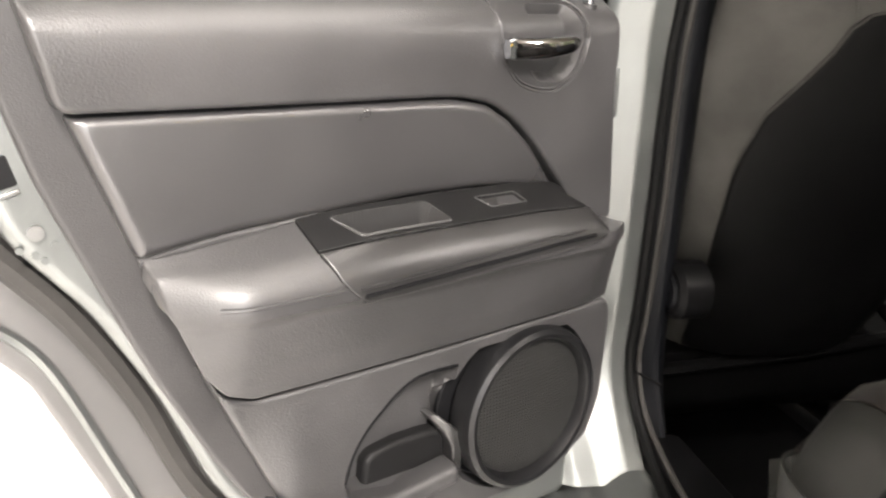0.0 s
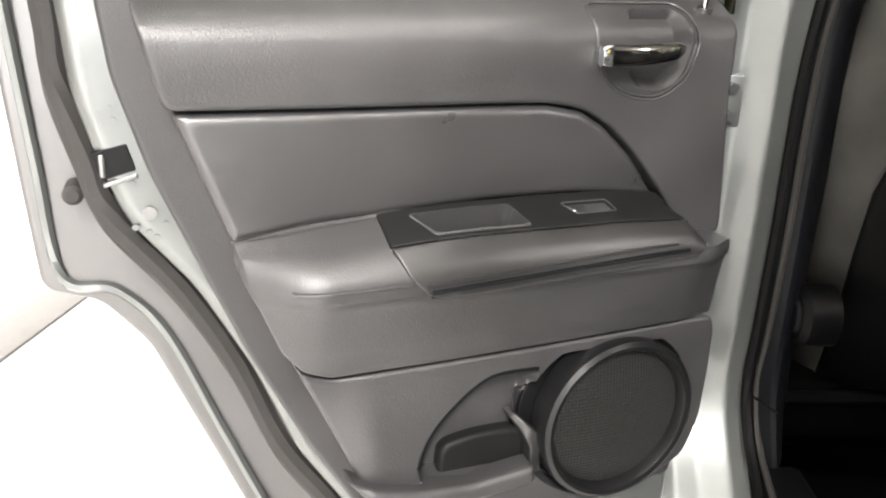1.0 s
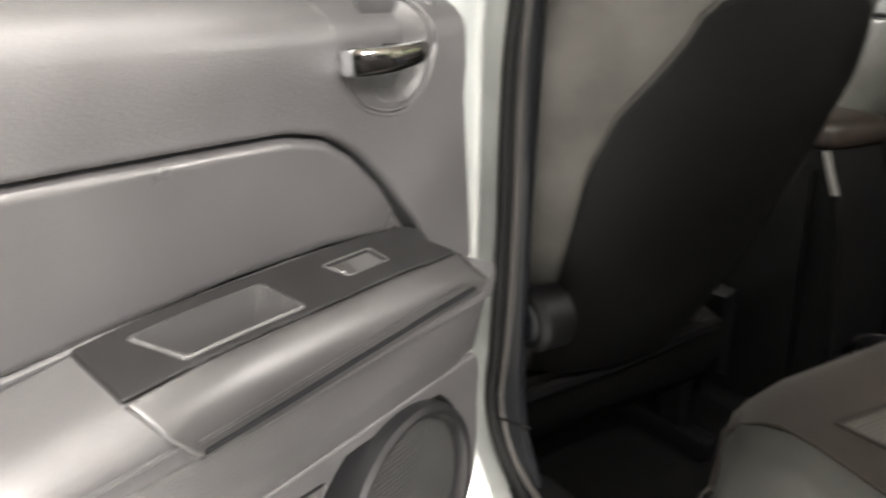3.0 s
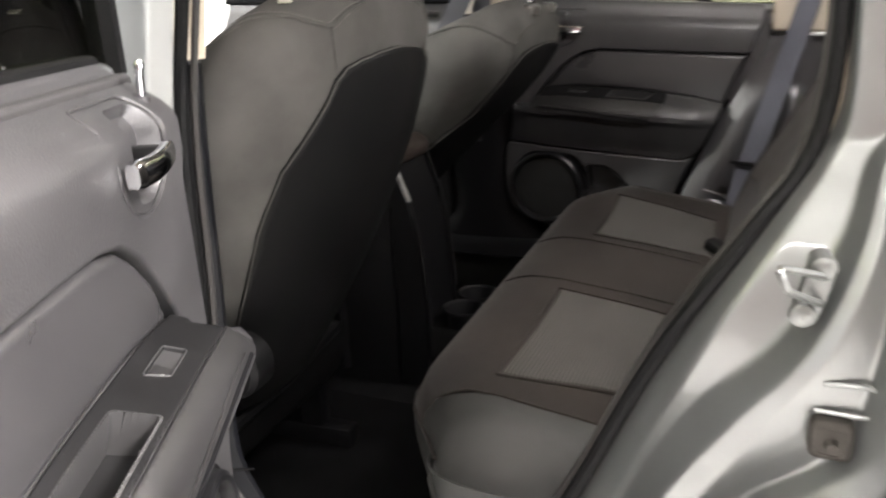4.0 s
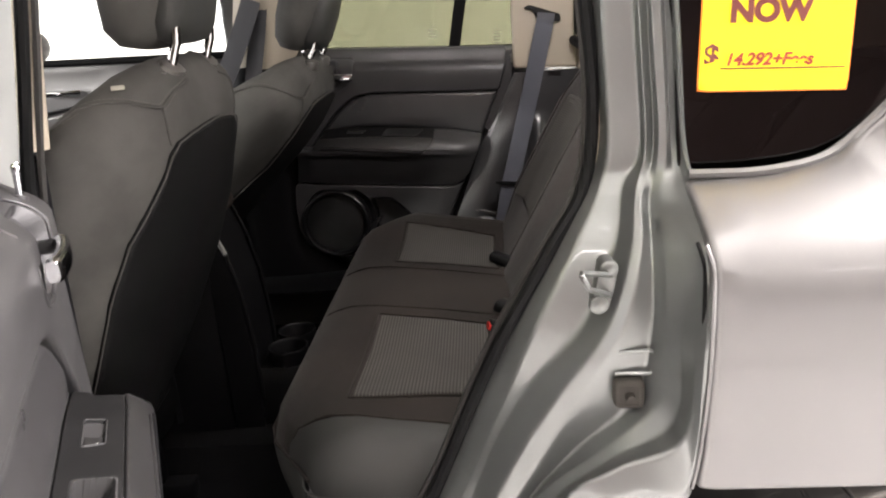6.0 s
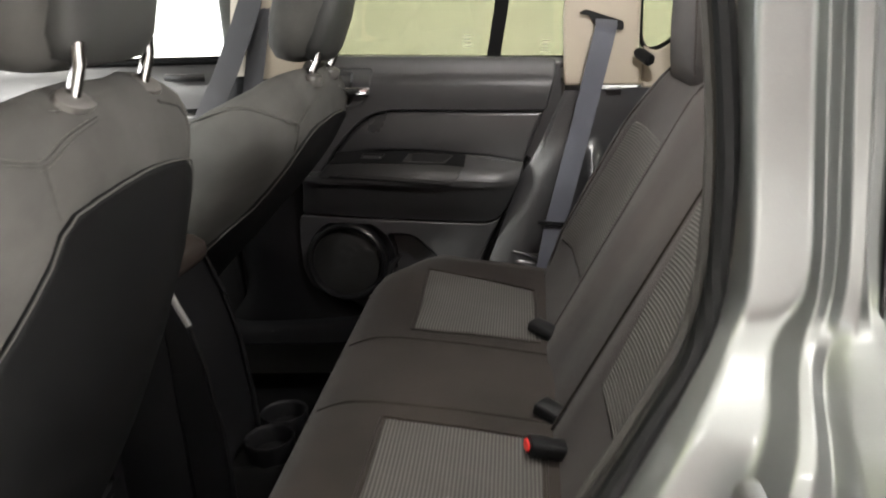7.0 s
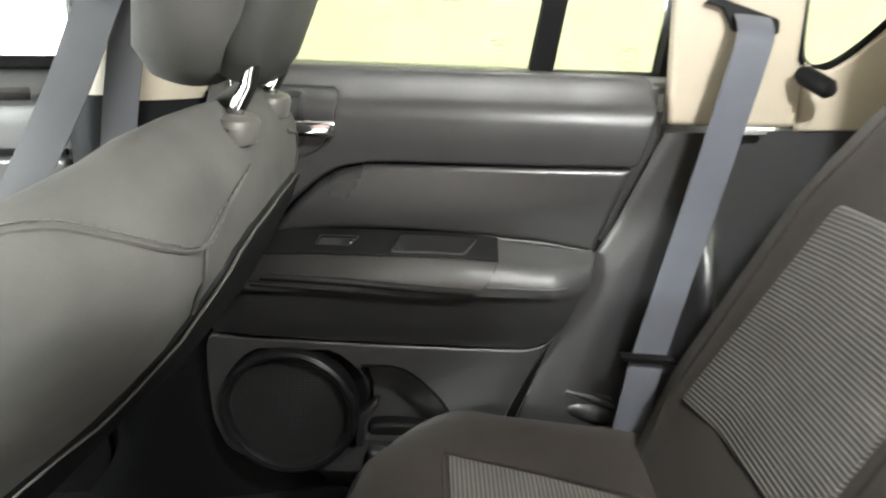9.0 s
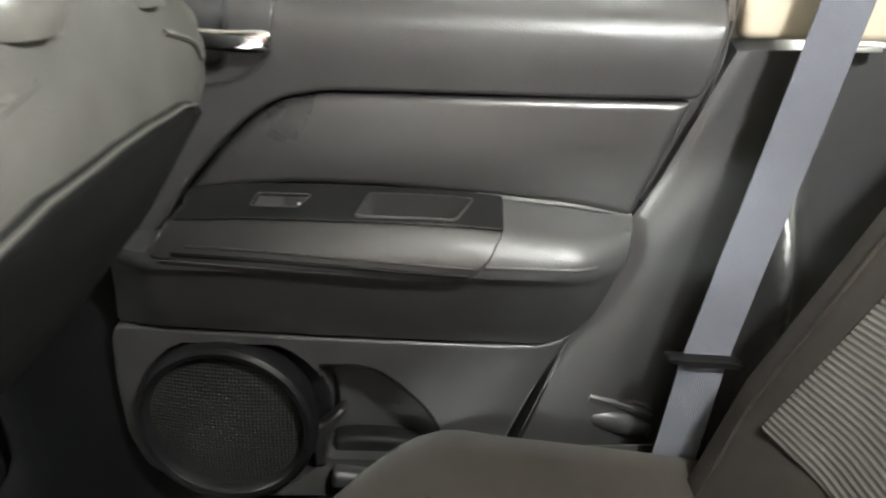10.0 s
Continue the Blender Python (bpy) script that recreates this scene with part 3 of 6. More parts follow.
    part("handle_pivot", box(V(0.092, 0.075, 1.061), V(0.104, 0.102, 1.073), 0.002), PLATE, door)
    pin = part("lock_pin", tube([V(0.041, 0.074, 1.095), V(0.041, 0.076, 1.126), V(0.041, 0.077, 1.134), V(0.041, 0.077, 1.138)], [0.0035, 0.0035, 0.0048, 0.003], 10), CHROME, door, "thin chrome lock pin")
    part("collar", tube([V(0.041, 0.070, 1.090), V(0.041, 0.075, 1.108)], [0.010, 0.008], 12), PANEL, pin)

    # padded insert
    ins = [(0.571, 1.0200), (0.447, 1.0182), (0.285, 1.0172), (0.222, 1.0162), (0.183, 1.0085), (0.1555, 0.992), (0.1250, 0.964), (0.084, 0.913), (0.184, 0.924), (0.278, 0.924), (0.395, 0.917), (0.449, 0.914), (0.529, 0.901)]
    part("door_insert", pad(rounded(ins, 0.006), flat(lambda u, z: 0.089 - 0.004 * smoothstep(0.96, 0.92, z)), 0.009, 0.03, grid=0.02), PANEL_SOFT, door, "smooth padded grey vinyl door insert")

    filler = [V(u, w, z) for u, w, z in ((0.092, 0.0815, 0.9135), (0.184, 0.0815, 0.9205), (0.278, 0.0815, 0.9205), (0.36, 0.081, 0.918), (0.395, 0.080, 0.9145), (0.449, 0.079, 0.910), (0.49, 0.078, 0.905), (0.529, 0.077, 0.898))]
    part("seam_bead", tube(spline(filler, 6), [0.0032] * 20 + [0.0042] * 23, 8), PANEL, door)
    # armrest
    CUP_CUT = rounded([(0.371, 0.010), (0.261, 0.010), (0.248, 0.050), (0.352, 0.050)], 0.006)
    body = [(0.530, 0.912), (0.522, 0.871), (0.494, 0.799), (0.474, 0.772), (0.447, 0.760), (0.339, 0.761), (0.211, 0.764), (0.003, 0.772), (0.010, 0.815), (0.015, 0.868), (0.016, 0.9175), (0.184, 0.9175), (0.278, 0.9175), (0.395, 0.9175), (0.449, 0.9165)]
    body = [(u, arm_s(z)) for u, z in body]
    ar = part("armrest", pad(rounded(resample(body, 0.03), 0.006), arm, 0.003, 0.018, grid=0.009, dents=[(CUP_CUT, 0.004, 0.040)]), PANEL, door, "moulded dark grey armrest")
    seam = [arm(u, arm_s(0.869), 0.0012) for u in np.linspace(0.378, 0.486, 14)]
    part("moulded_seam", tube(seam, 0.0018, 6), PANEL, ar)
    EDGE_S = arm_s(0.8980)
    cap = [(0.396, 0.002), (0.3945, EDGE_S), (0.250, EDGE_S), (0.120, EDGE_S), (0.074, EDGE_S - 0.003), (0.088, 0.002), (0.184, 0.001), (0.278, 0.001)]
    cup = rounded([(0.368, 0.012), (0.264, 0.012), (0.251, 0.047), (0.350, 0.047)], 0.005)
    sw = rounded([(0.2085, 0.017), (0.157, 0.017), (0.152, 0.036), (0.198, 0.036)], 0.003)
    plate = part("armrest_cap", pad(rounded(resample(cap, 0.02), 0.003), lambda u, s, h: arm(u, s, h + 0.0030), 0.0015, 0.008, step=0.006, grid=0.007, dents=[(cup, 0.005, 0.030), (sw, 0.003, 0.007)]), PLATE, door, "black armrest cap with pull cup and window switch")
    grip = [(0.3945, EDGE_S + 0.001), (0.382, arm_s(0.875)), (0.366, arm_s(0.8595)), (0.356, arm_s(0.8555)), (0.340, arm_s(0.8550)), (0.200, arm_s(0.862)), (0.080, arm_s(0.8675)), (0.067, arm_s(0.870)), (0.061, arm_s(0.879)), (0.074, EDGE_S - 0.001), (0.120, EDGE_S + 0.001)]
    part("grip", pad(rounded(resample(grip, 0.02), 0.003), lambda u, s, h: arm(u, s, h + 0.0036), 0.0018, 0.008, step=0.006, grid=0.007), GRIP, plate, "smooth rolled pull grip")
    cup_in = rounded([(0.3655, 0.0140), (0.2660, 0.0140), (0.2535, 0.0450), (0.3480, 0.0450)], 0.005)
    part("pull_cup", pad(cup, lambda u, s, h: arm(u, s, h + 0.0046), 0.001, 0.004, step=0.004, grid=0.006, dents=[(cup_in, 0.006, 0.034)]), CUP, plate, "smooth grey pull cup")
    # window switch: a lit rim round a well with a tilted rocker
    rim = [arm(u, s, 0.0032) for u, s in resample(sw, 0.004)]
    part("switch_rim", tube(rim + rim[:1], 0.0008, 6), CUP, plate)
    part("window_switch", pad(rounded([(0.2030, 0.0190), (0.1700, 0.0190), (0.1650, 0.0335), (0.1950, 0.0335)], 0.003), lambda u, s, h: arm(u, s, h + 0.0002 + 0.10 * (u - 0.185)), 0.0012, 0.004, step=0.003, grid=0.005), GRIP, plate, "dark rocker switch")
    part("switch_mark", pad(rounded([(0.2005, 0.0285), (0.1975, 0.0285), (0.1965, 0.0305), (0.1995, 0.0305)], 0.0005), lambda u, s, h: arm(u, s, h + 0.0022), 0.0003, 0.001, step=0.002, grid=0.005), WALL, plate, "small pale switch mark")
    ridge = [arm(u, arm_s(z), 0.0040) for u, z in zip(np.linspace(0.366, 0.098, 24), np.linspace(0.8675, 0.8790, 24))]
    part("grip_ridge", tube(ridge, 0.0016, 6), GRIP, plate)
    lip = [arm(u, arm_s(z), 0.0020) for u, z in zip(np.linspace(0.360, 0.074, 26), np.linspace(0.8535, 0.8670, 26))]
    part("cap_lip", tube(lip, 0.0015, 6), PANEL_SOFT, plate)
    # black tube in place of the shade inside the groove
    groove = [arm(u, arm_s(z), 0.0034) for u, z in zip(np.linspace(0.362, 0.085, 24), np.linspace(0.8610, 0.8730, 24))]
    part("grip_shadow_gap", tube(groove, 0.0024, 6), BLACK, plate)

    # lower panel, pocket and speaker
    def low_w(u, z):
        return 0.094 + 0.004 * smoothstep(0.70, 0.77, z) - 0.02 * smoothstep(0.40, 0.46, u) * smoothstep(0.80, 0.6, z)
    SC = (0.118, 0.658) if side > 0 else (0.108, 0.652)
    low = [(0.447, 0.7565), (0.339, 0.7575), (0.211, 0.7605), (0.0, 0.7685), (-0.007, 0.750), (-0.009, 0.699), (-0.004, 0.630), (0.014, 0.585), (0.063, 0.555), (0.118, 0.546), (0.25, 0.545), (0.375, 0.548), (0.405, 0.600), (0.456, 0.718), (0.488, 0.792), (0.474, 0.768)]
    PU, PZ = (0.0, 0.0) if side > 0 else (-0.008, -0.010)
    pocket = rounded([(u + PU, z + PZ) for u, z in ((0.216, 0.738), (0.275, 0.735), (0.322, 0.700), (0.347, 0.668), (0.358, 0.640), (0.352, 0.612), (0.222, 0.612), (0.222, 0.640), (0.226, 0.69))], 0.012)
    pod = [(SC[0] + 0.010 + 0.110 * math.cos(a), SC[1] + 0.004 + 0.106 * math.sin(a)) for a in np.linspace(0, 2 * math.pi, 41)[:-1]]
    pod = [(u, min(z, 0.749)) for u, z in pod if u > 0.010]
    lower = part("lower_panel", pad(rounded(low, 0.012), flat(low_w), 0.005, 0.045, grid=0.012, dents=[(pocket, 0.008 if side > 0 else 0.005, 0.030 if side > 0 else 0.042), (pod, 0.005, 0.022)]), PANEL, door, "dark grey lower door panel with map pocket")
    # black line drawn for the shade under the pocket's edge
    arc = spline([(u + PU, z + PZ) for u, z in ((0.219, 0.735), (0.275, 0.733), (0.320, 0.699), (0.345, 0.667), (0.356, 0.635))], 8)
    part("pocket_crease", tube([V(q[0], low_w(q[0], q[1]) - 0.003, q[1]) for q in arc], 0.0036, 8), BLACK, lower)
    lipline = [(0.436, 0.640), (0.40, 0.627), (0.36, 0.617), (0.30, 0.613), (0.224, 0.622), (0.222, 0.598), (0.30, 0.590), (0.37, 0.596), (0.41, 0.612)]
    part("pocket_lip", pad(rounded(resample([(u, z + 2.6 * PZ) for u, z in lipline], 0.02), 0.008), flat(lambda u, z: low_w(u, z) + 0.018), 0.008, 0.03, step=0.006, grid=0.012), PANEL, lower)
    # near-black block standing for the shade deep in the pocket
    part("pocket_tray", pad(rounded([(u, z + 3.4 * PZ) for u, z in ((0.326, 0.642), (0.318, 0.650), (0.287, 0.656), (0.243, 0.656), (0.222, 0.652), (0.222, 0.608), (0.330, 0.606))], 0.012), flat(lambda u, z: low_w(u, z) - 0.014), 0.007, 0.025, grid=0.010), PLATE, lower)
    # fin given the darker grip colour for the shade it stands in
    fin = [(u + PU, z + PZ) for u, z in ((0.248, 0.674), (0.241, 0.678), (0.216, 0.655), (0.212, 0.640), (0.212, 0.604), (0.224, 0.604), (0.226, 0.638), (0.236, 0.658))]
    part("pocket_fin", pad(rounded(fin, 0.003), flat(lambda u, z: 0.080 + 0.018 * smoothstep(0.256, 0.222, u)), 0.003, 0.02, step=0.004, grid=0.01), GRIP, lower)
    # black disc: the recess round the speaker is darkened by colour
    part("speaker_recess", pad([(SC[0] + 0.010 + 0.1035 * math.cos(a), SC[1] + 0.004 + 0.100 * math.sin(a)) for a in np.linspace(0, 2 * math.pi, 41)[:-1]], flat(lambda u, z: low_w(u, z) - 0.0205), 0.002, 0.006, grid=0.03), BLACK, lower)
    ringpts = []
    prof = [(0.1005, 0.076), (0.1010, 0.100), (0.0990, 0.109), (0.0940, 0.1125), (0.089, 0.111), (0.086, 0.106), (0.085, 0.096)]
    for a in np.linspace(0, 2 * math.pi, 57)[:-1]:
        ringpts.append([V(SC[0] + q * math.cos(a), w + 0.006 * math.cos(a), SC[1] + q * math.sin(a) * 0.985) for q, w in prof])
    sp = part("speaker_ring", loft(ringpts + ringpts[:1], closed=False, caps=False), PIANO, door, "black plastic ring of the door speaker")
    dome = [[V(SC[0] + 0.0865 * k * math.cos(a), 0.097 + 0.009 * (1 - k * k) + 0.006 * k * math.cos(a), SC[1] + 0.085 * k * math.sin(a)) for a in np.linspace(0, 2 * math.pi, 49)[:-1]] for k in (1.0, 0.85, 0.65, 0.4, 0.15)]
    part("speaker_grille", loft(dome), MESH, sp, "black perforated speaker grille")

    # window frame and glass
    part("belt_seal", slat((0.012, -0.006, 1.118), (0.612, 0.034, 1.142), 0.006), RUBBER, door, "black rubber window seal")
    gmat = GLASS_TINT
    GW = 0.001 if side < 0 else 0.020
    part("window_glass", slat((0.055 if side < 0 else -0.042, GW - 0.004, 1.10), (0.600, GW, 1.52)), gmat, door, "yellowish tinted door window")
    part("divider_post", from_lists([VG(*p) for p in [(0.425, -0.012, 1.12), (0.455, -0.012, 1.12), (0.512, -0.012, 1.52), (0.482, -0.012, 1.52), (0.425, 0.016, 1.12), (0.455, 0.016, 1.12), (0.512, 0.016, 1.52), (0.482, 0.016, 1.52)]], [(0, 1, 2, 3), (4, 5, 6, 7), (0, 1, 5, 4), (1, 2, 6, 5), (2, 3, 7, 6), (3, 0, 4, 7)]), RUBBER, door, "black window divider post")
    FRONT = (("front_frame", 0.018, 0.052, -0.03, 0.02, PAINT_DULL), ("front_frame_seal", 0.048, 0.066, -0.012, 0.026, RUBBER), ("front_frame_trim", 0.012, 0.036, 0.018, 0.036, PANEL)) if side < 0 else (("front_frame_seal", -0.050, -0.036, 0.006, 0.034, RUBBER),)
    for nm, u0, u1, w0, w1, mat in FRONT:
        k = 0.10 if side < 0 else 0.02
        part(nm, from_lists([VG(u + k * (z - 1.12), w, z) for z in (1.12, 1.54) for u, w in ((u0, w0), (u1, w0), (u1, w1), (u0, w1))], [(0, 1, 2, 3), (4, 5, 6, 7), (0, 1, 5, 4), (1, 2, 6, 5), (2, 3, 7, 6), (3, 0, 4, 7)]), mat, door)
    for nm, u0, u1, w0, w1, mat in (("rear_frame_seal", 0.600 - (0.008 if side < 0 else 0), 0.622 + (0.024 if side < 0 else 0), -0.012, 0.030, RUBBER), ("rear_frame", 0.618 + (0.028 if side < 0 else 0), 0.650 + (0.03 if side < 0 else 0), -0.03, 0.022, PAINT_DULL)):
        k = 0.11
        part(nm, from_lists([VG(u + k * (z - 1.12), w, z) for z in (1.10, 1.54) for u, w in ((u0, w0), (u1, w0), (u1, w1), (u0, w1))], [(0, 1, 2, 3), (4, 5, 6, 7), (0, 1, 5, 4), (1, 2, 6, 5), (2, 3, 7, 6), (3, 0, 4, 7)]), mat, door)
    part("top_frame", slat((0.06, -0.03, 1.51), (0.70, 0.022, 1.56), 0.01), PAINT_DULL, door)
    for u, z in ((0.375, 1.163), (0.545, 1.150)):
        for k in range(4):
            part("etched_mark", slat((u + (0.003 if k % 2 else 0), GW + 0.0002, z + 0.0085 * k), (u + 0.022 - 0.003 * (k % 3), GW + 0.0008, z + 0.0085 * k + 0.0016)), GREY_INK, door)
    return door


LEFT = pose(0.0, -0.80, 0.0, 0, 0, -66.5)
left_door = rear_door(1, LEFT, "silver rear car door standing open, grey inner trim")
right_door = rear_door(-1, RIGHT, "closed rear car door with dark grey inner trim")

# ---------------------------------------------------------------- car body
car = thing("car", "silver compact off-road car with a rear door open", "car")

# left C-pillar jamb: curves from the roof down to the sill, from the seal outwards
JAMB = [
    [(0.646, -0.586, 1.520), (0.653, -0.602, 1.213), (0.656, -0.606, 1.079), (0.635, -0.624, 1.032), (0.606, -0.650, 0.984), (0.554, -0.668, 0.898), (0.511, -0.668, 0.815), (0.461, -0.668, 0.704), (0.411, -0.668, 0.600), (0.360, -0.668, 0.490)],
    [(0.652, -0.613, 1.520), (0.659, -0.629, 1.213), (0.662, -0.633, 1.083), (0.652, -0.639, 1.039), (0.621, -0.672, 0.985), (0.573, -0.692, 0.900), (0.536, -0.692, 0.818), (0.490, -0.692, 0.717), (0.446, -0.692, 0.626), (0.390, -0.692, 0.500)],
    [(0.681, -0.616, 1.520), (0.693, -0.632, 1.211), (0.698, -0.636, 1.082), (0.676, -0.644, 1.038), (0.661, -0.681, 0.980), (0.620, -0.698, 0.893), (0.560, -0.698, 0.825), (0.513, -0.698, 0.745), (0.469, -0.698, 0.642), (0.410, -0.698, 0.510)],
    [(0.683, -0.630, 1.520), (0.695, -0.646, 1.211), (0.700, -0.650, 1.084), (0.686, -0.666, 1.035), (0.673, -0.708, 0.979), (0.642, -0.728, 0.898), (0.590, -0.728, 0.825), (0.540, -0.728, 0.748), (0.490, -0.728, 0.648), (0.430, -0.728, 0.510)],
    [(0.694, -0.623, 1.520), (0.706, -0.639, 1.210), (0.711, -0.643, 1.082), (0.692, -0.670, 1.033), (0.684, -0.711, 0.981), (0.660, -0.733, 0.900), (0.610, -0.733, 0.822), (0.565, -0.733, 0.745), (0.508, -0.733, 0.650), (0.445, -0.733, 0.510)],
    [(0.692, -0.637, 1.520), (0.707, -0.653, 1.211), (0.713, -0.657, 1.085), (0.701, -0.666, 1.025), (0.696, -0.708, 0.974), (0.692, -0.726, 0.897), (0.670, -0.726, 0.812), (0.603, -0.726, 0.752), (0.525, -0.726, 0.655), (0.460, -0.726, 0.510)],
    [(0.705, -0.638, 1.520), (0.717, -0.654, 1.210), (0.722, -0.658, 1.084), (0.711, -0.676, 1.027), (0.706, -0.724, 0.977), (0.702, -0.748, 0.900), (0.697, -0.748, 0.825), (0.632, -0.748, 0.767), (0.552, -0.748, 0.698), (0.470, -0.748, 0.510)],
    [(0.707, -0.628, 1.520), (0.722, -0.644, 1.209), (0.728, -0.648, 1.082), (0.728, -0.688, 1.032), (0.723, -0.739, 0.981), (0.715, -0.765, 0.904), (0.708, -0.762, 0.807), (0.636, -0.762, 0.761), (0.564, -0.762, 0.695), (0.479, -0.768, 0.507)],
    [(0.713, -0.632, 1.520), (0.728, -0.648, 1.209), (0.734, -0.652, 1.082), (0.735, -0.692, 1.034), (0.730, -0.747, 0.983), (0.723, -0.786, 0.905), (0.710, -0.788, 0.799), (0.642, -0.788, 0.769), (0.576, -0.788, 0.719), (0.489, -0.780, 0.511)],
    [(0.711, -0.646, 1.520), (0.729, -0.662, 1.209), (0.736, -0.666, 1.085), (0.744, -0.704, 1.029), (0.737, -0.767, 0.977), (0.729, -0.797, 0.906), (0.715, -0.797, 0.752), (0.660, -0.797, 0.745), (0.609, -0.797, 0.706), (0.497, -0.797, 0.492)],
    [(0.714, -0.648, 1.520), (0.732, -0.664, 1.209), (0.739, -0.668, 1.085), (0.747, -0.706, 1.029), (0.740, -0.769, 0.977), (0.732, -0.799, 0.906), (0.720, -0.788, 0.735), (0.680, -0.788, 0.717), (0.633, -0.788, 0.671), (0.525, -0.788, 0.470)],
]
jamb = part("c_pillar_jamb", sheet(JAMB, 8, 4, 0.004, True), PAINT_DULL, car, "pressed silver door jamb behind the opening", 60)
# pressed step with two bright edges over the rubber stop
part("jamb_step", tube(rounded3([(0.656, -0.7335, 0.876), (0.690, -0.7335, 0.8775), (0.697, -0.7295, 0.868), (0.694, -0.7295, 0.853), (0.690, -0.7335, 0.850), (0.651, -0.7335, 0.8515)]), 0.0022, 8), PAINT_DULL, jamb)
stop = part("bump_stop", pad(rounded([(0.648, 0.848), (0.682, 0.846), (0.682, 0.812), (0.648, 0.813)], 0.009), lambda a, b, h: (a, -0.745 - h, b), 0.006, 0.03, 0.004, 0.008), STOP, jamb, "square brown-grey rubber door stop")
part("stop_rim", tube([(x, -0.7445, z) for x, z in rounded([(0.654, 0.842), (0.676, 0.840), (0.676, 0.818), (0.654, 0.819)], 0.006)], 0.0012, 6), STOP, stop)
part("stop_nub", tube([(0.665, -0.743, 0.829), (0.665, -0.753, 0.829)], [0.006, 0.0045], 12), STOP, stop)
striker = part("striker_plate", pad(rounded([(0.636, 0.982), (0.649, 0.985), (0.655, 0.972), (0.651, 0.950), (0.644, 0.926), (0.631, 0.923), (0.626, 0.934), (0.632, 0.956)], 0.008), lambda a, b, h: (a, -0.738 - h, b), 0.002, 0.02, 0.004, 0.01), STRIKER, jamb, "silver striker plate with a steel loop")
part("striker_loop", tube(rounded3([(0.650, -0.738, 0.967), (0.612, -0.774, 0.984), (0.616, -0.777, 0.976), (0.620, -0.774, 0.966), (0.646, -0.738, 0.945)]), 0.0030, 8), STRIKER, striker)
for x, z in ((0.645, 0.974), (0.634, 0.935)):
    part("bolt", tube([(x, -0.737, z), (x, -0.742, z), (x, -0.744, z)], [0.0105, 0.0095, 0.006], 14), STRIKER, striker)

# rubber seal round the left opening
SEAL = [(0.070, -0.633, 1.500), (0.035, -0.656, 1.250), (0.010, -0.664, 1.100), (0.003, -0.668, 1.000), (-0.003, -0.668, 0.860), (-0.016, -0.668, 0.720), (-0.027, -0.668, 0.630), (0.000, -0.668, 0.570), (0.060, -0.668, 0.525), (0.160, -0.680, 0.500), (0.280, -0.680, 0.495), (0.345, -0.677, 0.515), (0.402, -0.673, 0.600), (0.452, -0.673, 0.704), (0.502, -0.673, 0.815), (0.545, -0.673, 0.898), (0.602, -0.650, 0.985), (0.635, -0.625, 1.036), (0.648, -0.614, 1.105), (0.645, -0.610, 1.230), (0.615, -0.590, 1.516)]
part("door_seal", tube(spline(SEAL, 6), 0.0075, 8), SEAL_GREY, car, "dark grey rubber seal round the door opening")
inner = [(x + (0.010 if i < 8 else (-0.008 if 11 < i < 16 else (-0.006 if i == 16 else (-0.006 if i > 16 else 0)))), y + (0.010 if i < 9 else 0.02), z + (0.012 if 7 < i < 13 else 0)) for i, (x, y, z) in enumerate(SEAL)]
part("seal_lip", tube(spline(inner, 6), 0.0045, 6), WSTRIP, car)
part("left_c_upper_trim", sheet([[(x + dx, y, z) for x, z in ((0.655, 1.50), (0.652, 1.30), (0.649, 1.15), (0.645, 1.05))] for dx, y in ((0.012, -0.604), (0.004, -0.599), (0.002, -0.593), (0.010, -0.589), (0.07, -0.586))], 5, 4), BEIGE, car, "beige trim inside the rear pillar")

# left B-pillar
zs = [1.50, 1.30, 1.10, 1.00, 0.86, 0.72, 0.62, 0.54, 0.47]
seal_x = [0.070, 0.043, 0.010, 0.003, -0.003, -0.016, -0.027, 0.012, 0.08]
COLS = [(-0.006, -0.668), (-0.024, -0.688), (-0.038, -0.728), (-0.040, -0.760), (-0.062, -0.800), (-0.095, -0.842), (-0.16, -0.850)]
part("b_pillar_jamb", sheet([[(sx + dx, y + (0.03 * max(0, z - 1.1)), z) for sx, z in zip(seal_x, zs)] for dx, y in COLS], 6, 4, 0.004, True), PAINT_DULL, car, "pressed silver pillar between the doors", 60)
for z in (1.02, 0.66):
    hinge = part("door_hinge", box((-0.045, -0.80, z - 0.028), (0.012, -0.762, z + 0.028), 0.004), PAINT_DULL, car, "silver door hinge bolted to the pillar")
    part("hinge_pin", tube([(0.0, -0.80, z - 0.036), (0.0, -0.80, z + 0.036)], 0.008, 10), STEEL, hinge)
    part("hinge_bolt", tube([(0.0, -0.776, z), (0.020, -0.772, z)], 0.007, 8), STEEL, hinge)
bracket = part("hinge_bracket", box((0.002, -0.768, 0.975), (0.020, -0.738, 1.035), 0.003), PAINT_DULL, car, "silver hinge bracket with two bolts")
for z in (0.988, 1.020):
    part("bracket_bolt", tube([(0.018, -0.752, z), (0.027, -0.750, z)], 0.0065, 6), STEEL, bracket)
part("door_check", box((-0.03, -0.792, 0.86), (0.03, -0.780, 0.885), 0.003), STEEL, car, "steel door check strap")
